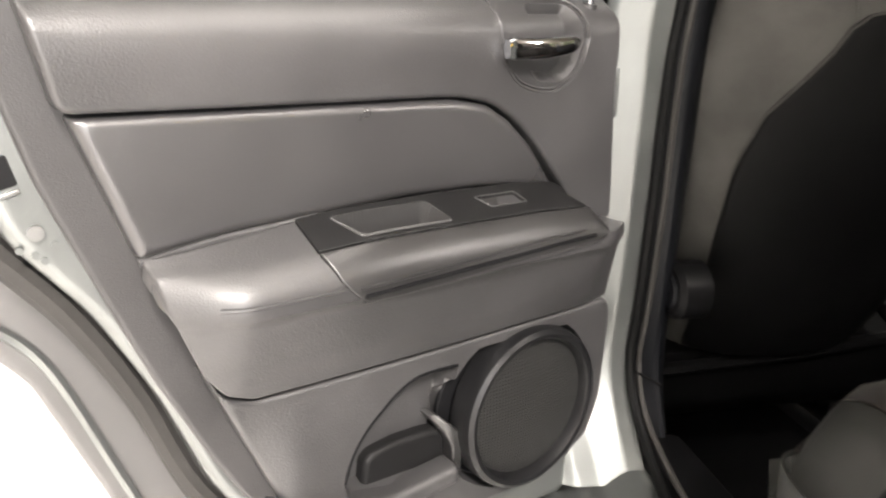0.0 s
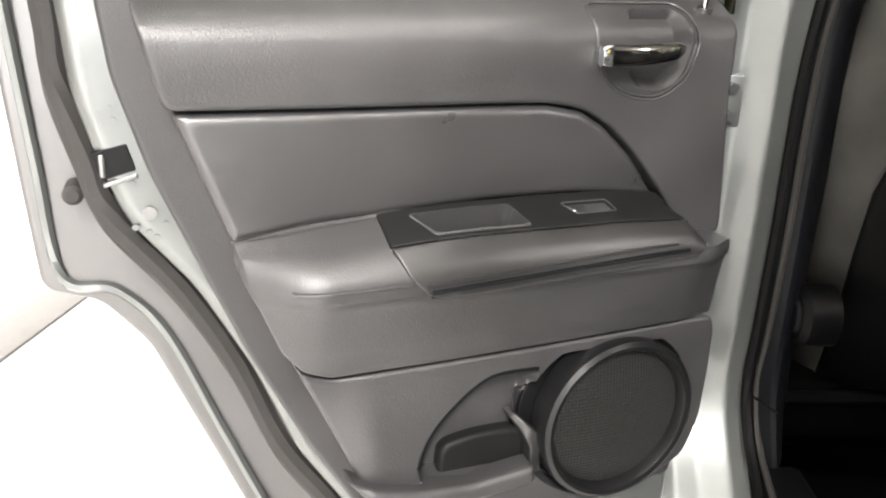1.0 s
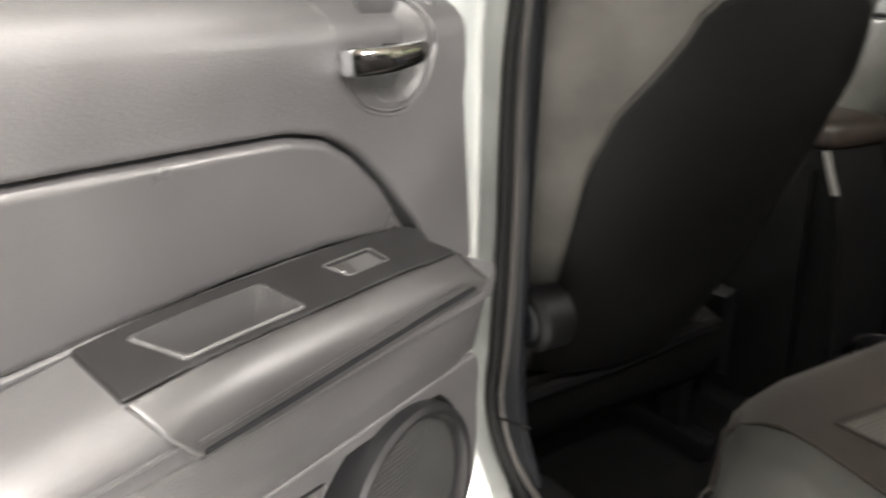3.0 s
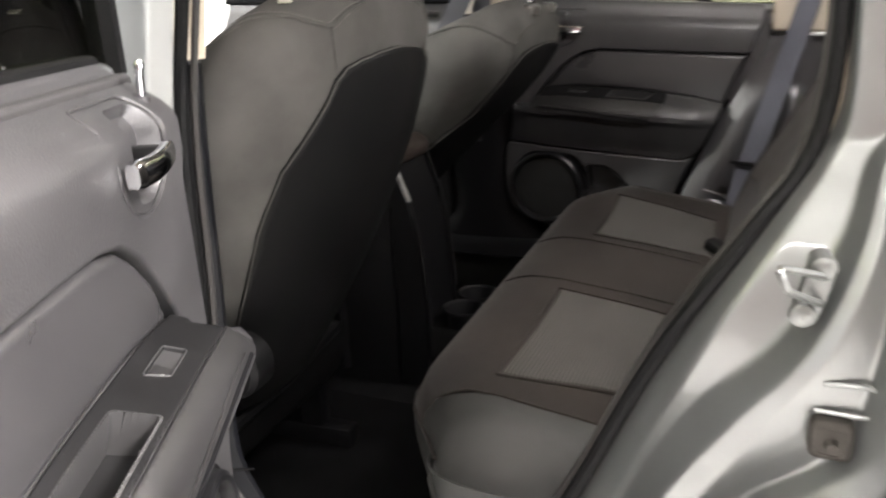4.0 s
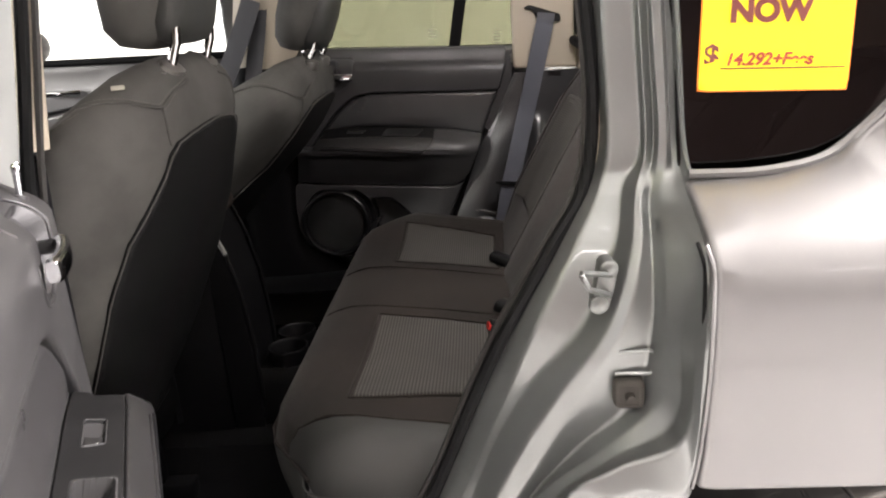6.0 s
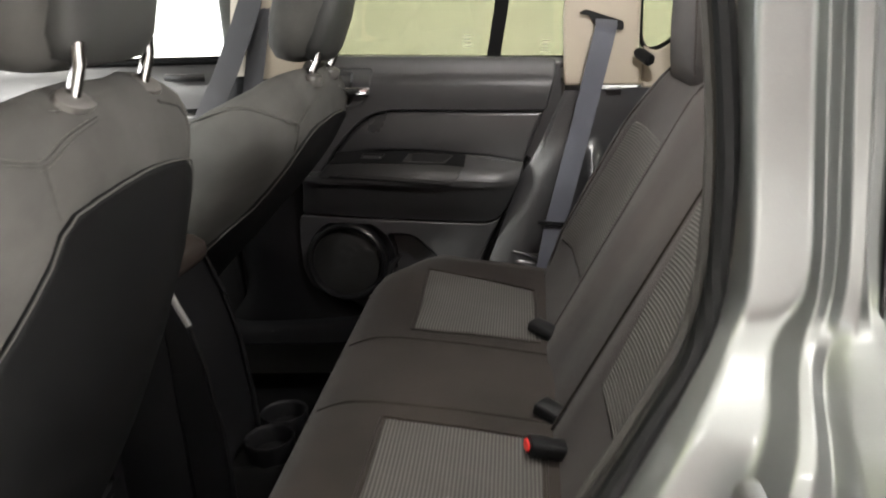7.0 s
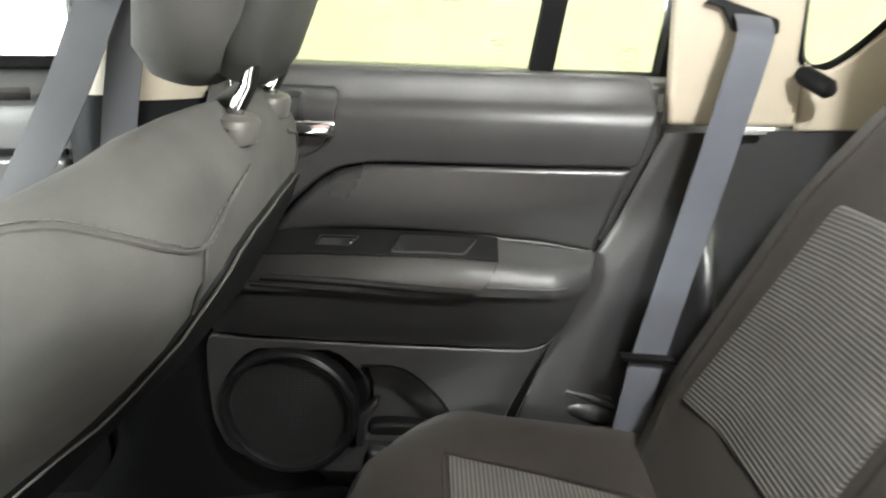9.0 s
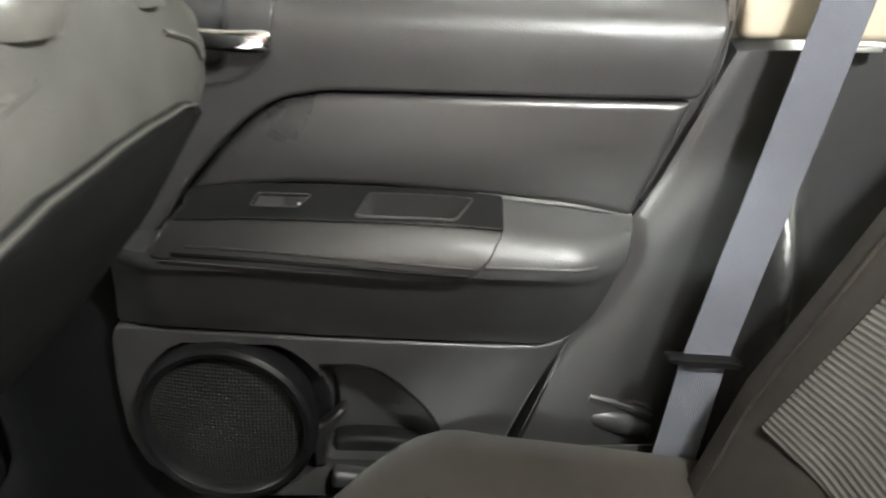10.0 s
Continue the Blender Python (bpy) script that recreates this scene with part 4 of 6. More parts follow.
# inner trim of the left B-pillar
trim = [[(0.012, 1.12), (0.006, 1.0), (0.000, 0.86), (-0.011, 0.72), (-0.020, 0.62), (0.02, 0.54)],
        [(0.018, 1.12), (0.014, 1.0), (0.010, 0.86), (0.004, 0.72), (0.006, 0.62), (0.045, 0.54)],
        [(-0.02, 1.12), (-0.03, 1.0), (-0.045, 0.86), (-0.055, 0.72), (-0.055, 0.60), (-0.05, 0.53)],
        [(-0.14, 1.12), (-0.15, 1.0), (-0.16, 0.86), (-0.17, 0.72), (-0.18, 0.60), (-0.20, 0.53)]]
part("b_pillar_lower_trim", sheet([[(x, y, z) for x, z in c] for c, y in zip(trim, (-0.662, -0.640, -0.605, -0.600))], 5, 4), NAVY, car, "blue-black lower pillar trim")
part("trim_joint", tube([(-0.016, -0.664, 0.612), (0.004, -0.652, 0.609), (0.020, -0.640, 0.606)], 0.0016, 6), RUBBER, car)
up = [[(0.062, 1.52), (0.036, 1.30), (0.012, 1.125)], [(0.067, 1.52), (0.046, 1.30), (0.028, 1.125)], [(0.0, 1.52), (-0.005, 1.30), (-0.02, 1.125)], [(-0.10, 1.52), (-0.12, 1.30), (-0.14, 1.125)]]
part("b_pillar_upper_trim", sheet([[(x, y + 0.08 * max(0, z - 1.12), z) for x, z in c] for c, y in zip(up, (-0.668, -0.640, -0.615, -0.610))], 5, 4), BEIGE, car, "beige upper pillar trim")

# left quarter panel, window and wheel
def glass_y(z):
    """The side glass leans in evenly."""
    return 0.661 - 0.06 * (z - 1.085)


def quarter_y(z):
    """Half width of the body side: full below the shoulder, drawn in at the windows."""
    swell = 0.010 * ((min(z, 1.0) - 0.88) / 0.12) ** 2 * (0.5 if z <= 0.8 else 1.0)
    return 0.800 - swell - 0.118 * smoothstep(0.985, 1.085, z) - 0.06 * max(0.0, z - 1.085)


panel = [(0.731, 1.050), (0.821, 1.051), (0.895, 1.065), (0.959, 1.115), (1.012, 1.176), (1.092, 1.275), (1.182, 1.429), (1.228, 1.500), (1.780, 1.500), (1.780, 1.021), (1.780, 0.533), (1.780, 0.500), (1.627, 0.500), (1.379, 0.699), (1.311, 0.725), (0.742, 0.738), (0.724, 0.742), (0.731, 0.820), (0.7355, 0.900), (0.7375, 0.974), (0.735, 1.021)]
part("quarter_panel", pad(rounded(panel, 0.012), lambda a, b, h: (a, -quarter_y(b) - h, b), 0.008, 0.02, 0.012, 0.04), PAINT, car, "silver rear quarter panel")
win = [(0.733, 1.054), (0.817, 1.052), (0.894, 1.065), (0.957, 1.115), (1.009, 1.175), (1.087, 1.272), (1.176, 1.424), (1.182, 1.531), (0.690, 1.531), (0.730, 1.192)]
part("quarter_window", pad(rounded(win, 0.01), lambda a, b, h: (a, -glass_y(b) - h, b), 0.002, 0.005, 0.02, 0.06), GLASS_DARK, car, "dark tinted quarter window")
edge = spline([(0.728, 1.005), (0.7305, 0.990), (0.7315, 0.974), (0.730, 0.925), (0.7275, 0.870), (0.724, 0.820), (0.719, 0.775), (0.714, 0.745)], 6)
part("panel_gap", tube([(p[0], -quarter_y(p[1]) + 0.0125, p[1]) for p in edge], 0.0020, 6), RUBBER, car)
part("panel_hem", tube([(p[0] + 0.0058, -quarter_y(p[1]) + 0.001, p[1]) for p in edge], 0.0024, 6), PAINT, car)
bead = spline([(0.738, 1.057), (0.821, 1.056), (0.895, 1.070), (0.957, 1.121), (1.010, 1.182), (1.089, 1.280), (1.173, 1.429)], 6)
part("window_bead", tube([(p[0], -quarter_y(p[1]) + 0.006, p[1]) for p in bead], 0.0055, 6), PAINT, car)
part("inner_quarter_left", pad(rounded([(0.70, 0.98), (1.75, 0.98), (1.75, 0.45), (0.55, 0.45), (0.60, 0.80)], 0.02), lambda a, b, h: (a, -0.598 + h, b), 0.01, 0.02, 0.03, 0.1), BLACK, car)
part("side_wall_left", box((1.08, -0.64, 1.05), (1.72, -0.58, 1.52), 0.01), BLACK, car)
part("wheel_house", sheet([[(0.50, y, 0.45), (0.60, y, 0.70), (0.68, y, 0.765), (1.0, y, 0.775), (1.25, y, 0.76), (1.40, y, 0.5)] for y in (-0.785, -0.68, -0.54)], 6, 2), BLACK, car, "black wheel house")
wheel = part("wheel", tube([(1.02, -0.775, 0.375), (1.02, -0.575, 0.375)], 0.21, 32), STEEL, car, "road wheel with a worn black tyre")
prof = [(0.215, -0.780), (0.26, -0.793), (0.33, -0.790), (0.358, -0.776), (0.368, -0.75), (0.370, -0.68), (0.368, -0.61), (0.358, -0.585), (0.26, -0.57), (0.215, -0.58)]
rings = [[(1.02 + q * math.cos(a), y, 0.375 + q * math.sin(a)) for q, y in prof] for a in np.linspace(0, 2 * math.pi, 73)]
part("tyre", loft(rings, closed=False, caps=False), TYRE, wheel, "black tyre with a blocky tread")
for k in range(60):
    a = 2 * math.pi * k / 60
    for y0, sh in ((-0.785, 0.0), (-0.725, 0.03), (-0.665, 0.06), (-0.61, 0.0)):
        if 0.25 * math.pi < a < 0.85 * math.pi:
            c, s = math.cos(a + sh), math.sin(a + sh)
            mid = Vector((1.02 + 0.3658 * c, y0 + 0.022, 0.375 + 0.3658 * s))
            b = box((-0.0178, -0.0278, -0.005), (0.0178, 0.0278, 0.0032), 0.0015, 1)
            bmesh.ops.transform(b, matrix=Matrix.Translation(mid) @ Matrix.Rotation(-(a + sh) + math.pi / 2, 4, "Y"), verts=b.verts)
            part("tread_block", b, TYRE, wheel)
for wx, wy in ((-1.61, -0.73), (-1.61, 0.73), (1.02, 0.73)):
    w = part("wheel", tube([(wx, wy - 0.1, 0.375), (wx, wy + 0.1, 0.375)], 0.21, 32), STEEL, car)
    rr = [[(wx + q * math.cos(a), (y + 0.68) + wy, 0.375 + q * math.sin(a)) for q, y in prof] for a in np.linspace(0, 2 * math.pi, 49)]
    part("tyre", loft(rr, closed=False, caps=False), TYRE, w)

# sill, floor, roof and ends
part("left_sill", sheet([[(-0.9, y, z), (-0.3, y, z), (0.1, y, z), (0.45, y, z)] for y, z in ((-0.60, 0.475), (-0.655, 0.492), (-0.69, 0.486), (-0.735, 0.462), (-0.76, 0.43), (-0.83, 0.41), (-0.845, 0.36), (-0.80, 0.27))], 3, 4), PAINT_DULL, car, "silver door sill")
part("scuff_plate", pad(rounded([(-0.02, -0.585), (0.40, -0.585), (0.40, -0.665), (-0.02, -0.665)], 0.01), lambda a, b, h: (a, b, 0.503 + h), 0.004, 0.02, 0.02, 0.03), BLACK, car, "black plastic scuff plate on the sill")
part("right_sill", sheet([[(-0.9, -y, z), (-0.3, -y, z), (0.1, -y, z), (0.45, -y, z)] for y, z in ((-0.56, 0.50), (-0.655, 0.515), (-0.73, 0.50), (-0.76, 0.43), (-0.845, 0.36), (-0.80, 0.27))], 3, 4), BLACK, car, "black inner sill trim")
part("floor_pan", box((-1.42, -0.80, 0.26), (1.76, 0.80, 0.31), 0.01), BLACK, car)
part("right_rocker", box((-0.93, 0.76, 0.28), (0.60, 0.85, 0.50), 0.02), PAINT, car)
part("right_pillar_skin", box((-0.20, 0.765, 0.45), (0.02, 0.85, 1.53), 0.01), PAINT, car)
part("carpet", sheet([[(-1.35, y, 0.33), (-0.6, y, z), (-0.1, y, z), (0.25, y, z), (0.45, y, z + 0.02), (0.50, y, 0.46), (0.60, y, 0.485), (1.0, y, 0.49), (1.4, y, 0.495), (1.70, y, 0.50)] for y, z in ((-0.70, 0.33), (-0.40, 0.325), (-0.17, 0.33), (-0.12, 0.42), (0.0, 0.44), (0.12, 0.42), (0.17, 0.33), (0.40, 0.325), (0.74, 0.33))], 4, 3, 0.004), CARPET, car, "black carpet with a raised centre tunnel")
part("roof", sheet([[(-0.80, y, z - 0.06), (-0.3, y, z), (0.6, y, z), (1.4, y, z - 0.02), (1.75, y, z - 0.08)] for y, z in ((-0.70, 1.545), (-0.60, 1.615), (0.0, 1.645), (0.60, 1.615), (0.70, 1.545))], 4, 4, 0.01), PAINT, car, "silver roof")
part("roof_lining", sheet([[(-0.80, y, z - 0.06), (-0.3, y, z), (0.6, y, z), (1.4, y, z - 0.02), (1.75, y, z - 0.08)] for y, z in ((-0.69, 1.50), (-0.58, 1.56), (0.0, 1.59), (0.58, 1.56), (0.69, 1.50))], 4, 4, 0.01), BEIGE, car, "beige cloth roof lining")
# housing and glowing lens of the added, unseen roof lamp
dome = part("dome_lamp", pad(rounded([(-0.075, -0.11), (0.075, -0.11), (0.075, 0.11), (-0.075, 0.11)], 0.02), lambda a, b, h: (ADDED_LAMP[0] + a, b, ADDED_LAMP[2] - h), 0.006, 0.025, 0.01, 0.03), BEIGE, car, "unseen beige roof lamp, added to light the cabin")
part("lens", pad(rounded([(-0.05, -0.09), (0.05, -0.09), (0.05, 0.09), (-0.05, 0.09)], 0.012), lambda a, b, h: (ADDED_LAMP[0] + a, b, ADDED_LAMP[2] - 0.006 - h), 0.003, 0.008, 0.01, 0.03), LAMP_GLOW, dome, "glowing clear lens of the added roof lamp")
part("windscreen", from_lists([(-1.42, -0.66, 1.08), (-1.42, 0.66, 1.08), (-0.80, 0.60, 1.53), (-0.80, -0.60, 1.53)], [(0, 1, 2, 3)]), GLASS_CLEAR, car, "clear windscreen")
for sy in (-1, 1):
    part("a_pillar", tube([(-1.42, sy * 0.70, 1.08), (-1.1, sy * 0.68, 1.32), (-0.78, sy * 0.655, 1.53)], 0.035, 8), BEIGE, car)
    part("rear_side_rail", box((-0.80, sy * 0.70 - 0.03, 1.49), (1.75, sy * 0.70 + 0.03, 1.56), 0.012), PAINT, car)
part("tailgate", box((1.70, -0.70, 0.45), (1.78, 0.70, 1.12), 0.02), PANEL, car)
part("rear_window", box((1.735, -0.66, 1.10), (1.74, 0.66, 1.54)), GLASS_TINT, car)
part("bonnet", sheet([[(-1.40, y, z + 0.04), (-1.7, y, z + 0.01), (-2.2, y, z - 0.05), (-2.40, y, z - 0.30), (-2.40, y, 0.35)] for y, z in ((-0.80, 0.98), (-0.5, 1.04), (0, 1.06), (0.5, 1.04), (0.80, 0.98))], 4, 3, 0.01), PAINT, car)
part("bulkhead", box((-1.45, -0.80, 0.30), (-1.40, 0.80, 1.06)), BLACK, car)
for sy in (-1, 1):
    part("front_wing", box((-2.38, sy * 0.845 - 0.012, 0.62), (-0.92, sy * 0.845 + 0.012, 1.03), 0.01), PAINT, car)
dash = part("dashboard", sheet([[(-1.40, y, 1.06), (-1.15, y, 1.07), (-0.98, y, 1.02), (-0.95, y, 0.90), (-1.02, y, 0.62)] for y in (-0.68, -0.3, 0.0, 0.3, 0.68)], 5, 2, 0.01), BLACK, car, "black dashboard")
part("radio", box((-0.955, -0.11, 0.88), (-0.935, 0.11, 0.97), 0.004), PLATE, dash)
part("display", box((-0.936, -0.06, 0.935), (-0.9335, 0.06, 0.955), 0.0005), glowing("amber_display", (1.0, 0.35, 0.05), 0.7), dash, "glowing amber radio display")
steer = [(-0.78 + 0.06 * math.sin(a), -0.36 + 0.18 * math.cos(a), 0.95 + 0.17 * math.sin(a)) for a in np.linspace(0, 2 * math.pi, 33)]
part("steering_wheel", tube(steer, 0.014, 8), BLACK, dash)
part("left_front_door", box((-0.93, -0.85, 0.42), (-0.13, -0.70, 1.13), 0.02), PANEL, car, "closed front door with dark trim")
part("left_front_window", box((-0.95, -0.785, 1.12), (-0.10, -0.78, 1.53)), GLASS_CLEAR, car)

# right side trim
def right_wall(name, outline, y, mat, label="", r=0.006, grid=0.03, bulge=None, parent=None):
    return part(name, pad(outline, lambda a, b, h: (a, y - (bulge(a, b) if bulge else 0) - h, b), r, 0.02, 0.012, grid), mat, parent or car, label)


TRIM_Z = [0.48, 0.605, 0.745, 0.86, 0.93, 1.04, 1.062]
TRIM_X = [0.36, 0.405, 0.462, 0.508, 0.552, 0.606, 0.618]


def quarter_skin(a, b):
    """y of the quarter trim: it swells beside the belt and over the wheel house."""
    edge = a - lerp_table(b, TRIM_Z, TRIM_X)
    y = 0.700 - 0.02 * smoothstep(0.85, 0.55, b) + 0.003 * (1 - smoothstep(0.0, 0.012, edge))
    y -= 0.010 * smoothstep(0.0, 0.06, edge) * smoothstep(0.13, 0.06, edge) * smoothstep(1.02, 0.85, b)
    axis = 0.672 - 0.08 * max(0.0, 0.78 - b)
    y -= 0.055 * math.exp(-((a - axis) / 0.020) ** 2) * smoothstep(0.60, 0.70, b) * smoothstep(0.95, 0.84, b)
    return y + 0.05 * smoothstep(1.056, 1.062, b) ** 2


STEPS = [0.0, 0.003, 0.007, 0.012] + [0.02 + 0.006 * k for k in range(45)] + [0.33, 0.45, 0.7, 1.05]
rows_q = [[(lerp_table(z, TRIM_Z, TRIM_X) + d, quarter_skin(lerp_table(z, TRIM_Z, TRIM_X) + d, z), z) for d in STEPS] for z in np.linspace(0.48, 1.062, 70)]
qt = part("quarter_lower_trim", loft(rows_q, closed=False, caps=False), QTRIM, car, "glossy dark grey quarter trim", 60)
part("trim_edge_seal", tube([(lerp_table(z, TRIM_Z, TRIM_X) - 0.004, 0.716, z) for z in np.linspace(0.48, 0.90, 16)], 0.010, 8), RUBBER, qt)
recess = part("pull_recess", pad(rounded([(0.480, 0.690), (0.558, 0.662), (0.556, 0.612), (0.486, 0.634)], 0.010), lambda a, b, h: (a, 0.6815 - h, b), 0.004, 0.025, 0.005, 0.010, dents=[(rounded([(0.487, 0.674), (0.557, 0.649), (0.555, 0.625), (0.492, 0.645)], 0.006), 0.006, 0.014)]), QTRIM, qt, "small glossy pull recess")
for run in (((0.484, 0.678), (0.520, 0.667), (0.556, 0.651)), ((0.489, 0.644), (0.520, 0.636), (0.554, 0.622))):
    part("recess_lip", tube(spline([(a, 0.680, b) for a, b in run], 5), 0.0045, 8), QTRIM, recess)
part("recess_nose", loft([[(x, 0.684 - 0.012 * q * math.cos(t), zc + 0.015 * q * math.sin(t)) for t in np.linspace(-1.57, 1.57, 11)] for x, zc, q in ((0.478, 0.652, 0.1), (0.482, 0.651, 0.55), (0.490, 0.649, 0.85), (0.505, 0.645, 1.0), (0.530, 0.638, 1.0), (0.548, 0.633, 0.85), (0.556, 0.631, 0.5), (0.559, 0.630, 0.1))], closed=False, caps=False), QTRIM, recess, "", 80)
uptrim = [(0.612, 1.066), (0.785, 1.058), (0.785, 1.128), (0.778, 1.14), (0.782, 1.25), (0.790, 1.50), (0.645, 1.50), (0.612, 1.22)]
slot = rounded([(0.662, 1.222), (0.735, 1.200), (0.742, 1.186), (0.700, 1.183), (0.672, 1.19)], 0.006)
upper = right_wall("quarter_upper_trim", rounded(uptrim, 0.010), 0.690, BEIGE, "beige upper pillar trim with a belt slot", 0.008, 0.02)
# dark pad laid on the trim for the shade inside the belt slot
part("slot_shadow", pad(rounded([(0.644, 1.222), (0.668, 1.216), (0.684, 1.186), (0.742, 1.181), (0.742, 1.20), (0.66, 1.23)], 0.006), lambda a, b, h: (a, 0.676 - h, b), 0.002, 0.01, 0.006, 0.02), PLATE, upper)
part("clip", box((0.705, 0.676, 1.0535), (0.74, 0.69, 1.0585), 0.001), SILVER_TRIM, upper, "small white trim clip")
right_wall("rear_side_trim", rounded([(0.785, 1.052), (1.72, 1.05), (1.72, 1.50), (1.10, 1.50), (1.05, 1.354), (0.96, 1.254), (0.90, 1.194), (0.85, 1.150), (0.82, 1.134), (0.80, 1.140), (0.785, 1.15)], 0.006), 0.694, BEIGE, "beige trim round the quarter window", 0.006, 0.05)
for k in range(5):
    part("vent_slot", box((1.066, 0.689, 1.100 + 0.010 * k), (1.145, 0.6945, 1.1045 + 0.010 * k), 0.001), BLACK, car)
part("right_quarter_glass", box((0.782, 0.742, 1.06), (1.15, 0.746, 1.50)), GLASS_TINT, car, "yellowish tinted quarter window")
gl = spline([(0.792, 1.50), (0.784, 1.30), (0.781, 1.18), (0.790, 1.142), (0.815, 1.137), (0.85, 1.156), (0.90, 1.200), (0.96, 1.26), (1.05, 1.36)], 6)
part("quarter_glass_seal", tube([(p[0], 0.700, p[1]) for p in gl], 0.0055, 6), RUBBER, car)
part("coat_clip", tube([(0.770, 0.668, 1.134), (0.774, 0.66, 1.131), (0.792, 0.630, 1.117), (0.794, 0.625, 1.116)], [0.009, 0.013, 0.013, 0.008], 14), BLACK, car, "black seat-back release on the pillar")
part("right_body_side", box((0.78, 0.80, 0.45), (1.78, 0.86, 1.06), 0.02), PAINT, car)
part("door_hook", box((0.606, 0.722, 1.080), (0.614, 0.738, 1.104), 0.002), STEEL, car)
# right B-pillar and front door
part("right_b_lower_trim", sheet([[(x, y, 1.125), (x - 0.01, y, 0.95), (x - 0.02, y, 0.75), (x - 0.01, y, 0.60), (x + dx, y, 0.50)] for x, y, dx in ((0.012, 0.735, 0.10), (0.0, 0.695, 0.08), (-0.05, 0.675, 0.0), (-0.14, 0.672, -0.05), (-0.18, 0.70, -0.08))], 5, 3), BLACK, car, "black lower pillar trim")
part("right_b_upper_trim", sheet([[(x + 0.09, y - 0.05, 1.52), (x + 0.035, y - 0.02, 1.30), (x, y, 1.118)] for x, y in ((0.012, 0.735), (-0.005, 0.690), (-0.05, 0.672), (-0.12, 0.672), (-0.165, 0.70))], 5, 3), BEIGE, car, "beige upper pillar trim")
fd = part("right_front_door", pad(rounded([(-0.19, 1.155), (-0.95, 1.175), (-0.95, 0.45), (-0.19, 0.45)], 0.015), lambda a, b, h: (a, 0.722 + 0.03 * smoothstep(1.10, 1.16, b) - h, b), 0.012, 0.12, 0.02, 0.03), PANEL, car, "closed front door with dark grey trim")
part("door_crease", tube([(-0.20, 0.710, 1.045), (-0.60, 0.708, 1.055), (-0.78, 0.708, 1.03), (-0.86, 0.708, 0.95)], 0.005, 6), BLACK, fd)
part("door_insert", pad(rounded([(-0.20, 1.038), (-0.60, 1.048), (-0.76, 1.025), (-0.84, 0.95), (-0.20, 0.92)], 0.012), lambda a, b, h: (a, 0.712 - h, b), 0.010, 0.02, 0.02, 0.04), PANEL_SOFT, fd)
arm_pts = [[(x, 0.712 - 0.055 * math.sin(t), 0.90 + 0.03 * math.cos(t)) for t in np.linspace(0, math.pi, 9)] for x in (-0.22, -0.40, -0.60, -0.72)]
part("armrest", loft(arm_pts, closed=False, caps=False), PANEL, fd)
part("handle", tube([(-0.235, 0.706, 1.125), (-0.26, 0.690, 1.127), (-0.30, 0.690, 1.128), (-0.325, 0.706, 1.129)], 0.011, 10, 0.8), PANEL, fd)
part("inside_handle", tube([(-0.62, 0.705, 1.09), (-0.65, 0.69, 1.09), (-0.72, 0.69, 1.092)], 0.010, 10, 0.8), CHROME, fd, "chrome inside handle")
# black pad added where the lower door lies in shade
part("door_pocket", pad(rounded([(-0.21, 0.80), (-0.70, 0.78), (-0.76, 0.70), (-0.76, 0.48), (-0.21, 0.48)], 0.03), lambda a, b, h: (a, 0.700 - h, b), 0.012, 0.03, 0.02, 0.05), PLATE, fd, "added black pad for the shade on the lower door")
part("window_seal", tube([(-0.17, 0.752, 1.160), (-0.95, 0.752, 1.180)], 0.010, 8), RUBBER, fd)
part("window_glass", box((-1.00, 0.765, 1.12), (-0.12, 0.769, 1.53)), GLASS_CLEAR, fd, "clear front side window")
part("exterior_mirror", tube([(-0.92, 0.86, 1.20), (-0.92, 0.98, 1.22), (-0.92, 1.06, 1.22)], [0.05, 0.075, 0.05], 14), BLACK, car, "black exterior mirror")

# ---------------------------------------------------------------- front seats
SEAT_T = [0.0, 0.15, 0.35, 0.55, 0.70, 0.82, 0.90, 0.955, 0.985, 1.0]
SEAT_HW = [0.225, 0.240, 0.255, 0.262, 0.258, 0.245, 0.220, 0.175, 0.120, 0.055]
SEAT_TH = [0.120, 0.138, 0.155, 0.160, 0.152, 0.130, 0.104, 0.074, 0.046, 0.020]


SEAT_BACK_WIDE = [0.745, 0.765, 0.79, 0.805, 0.765, 0.68, 0.62, 0.59, 0.54, 0.42, 0.26, 0.06]
SEAT_BACK_NARROW = [0.84, 0.84, 0.83, 0.72, 0.62, 0.60, 0.59, 0.575, 0.555, 0.50, 0.38, 0.10]


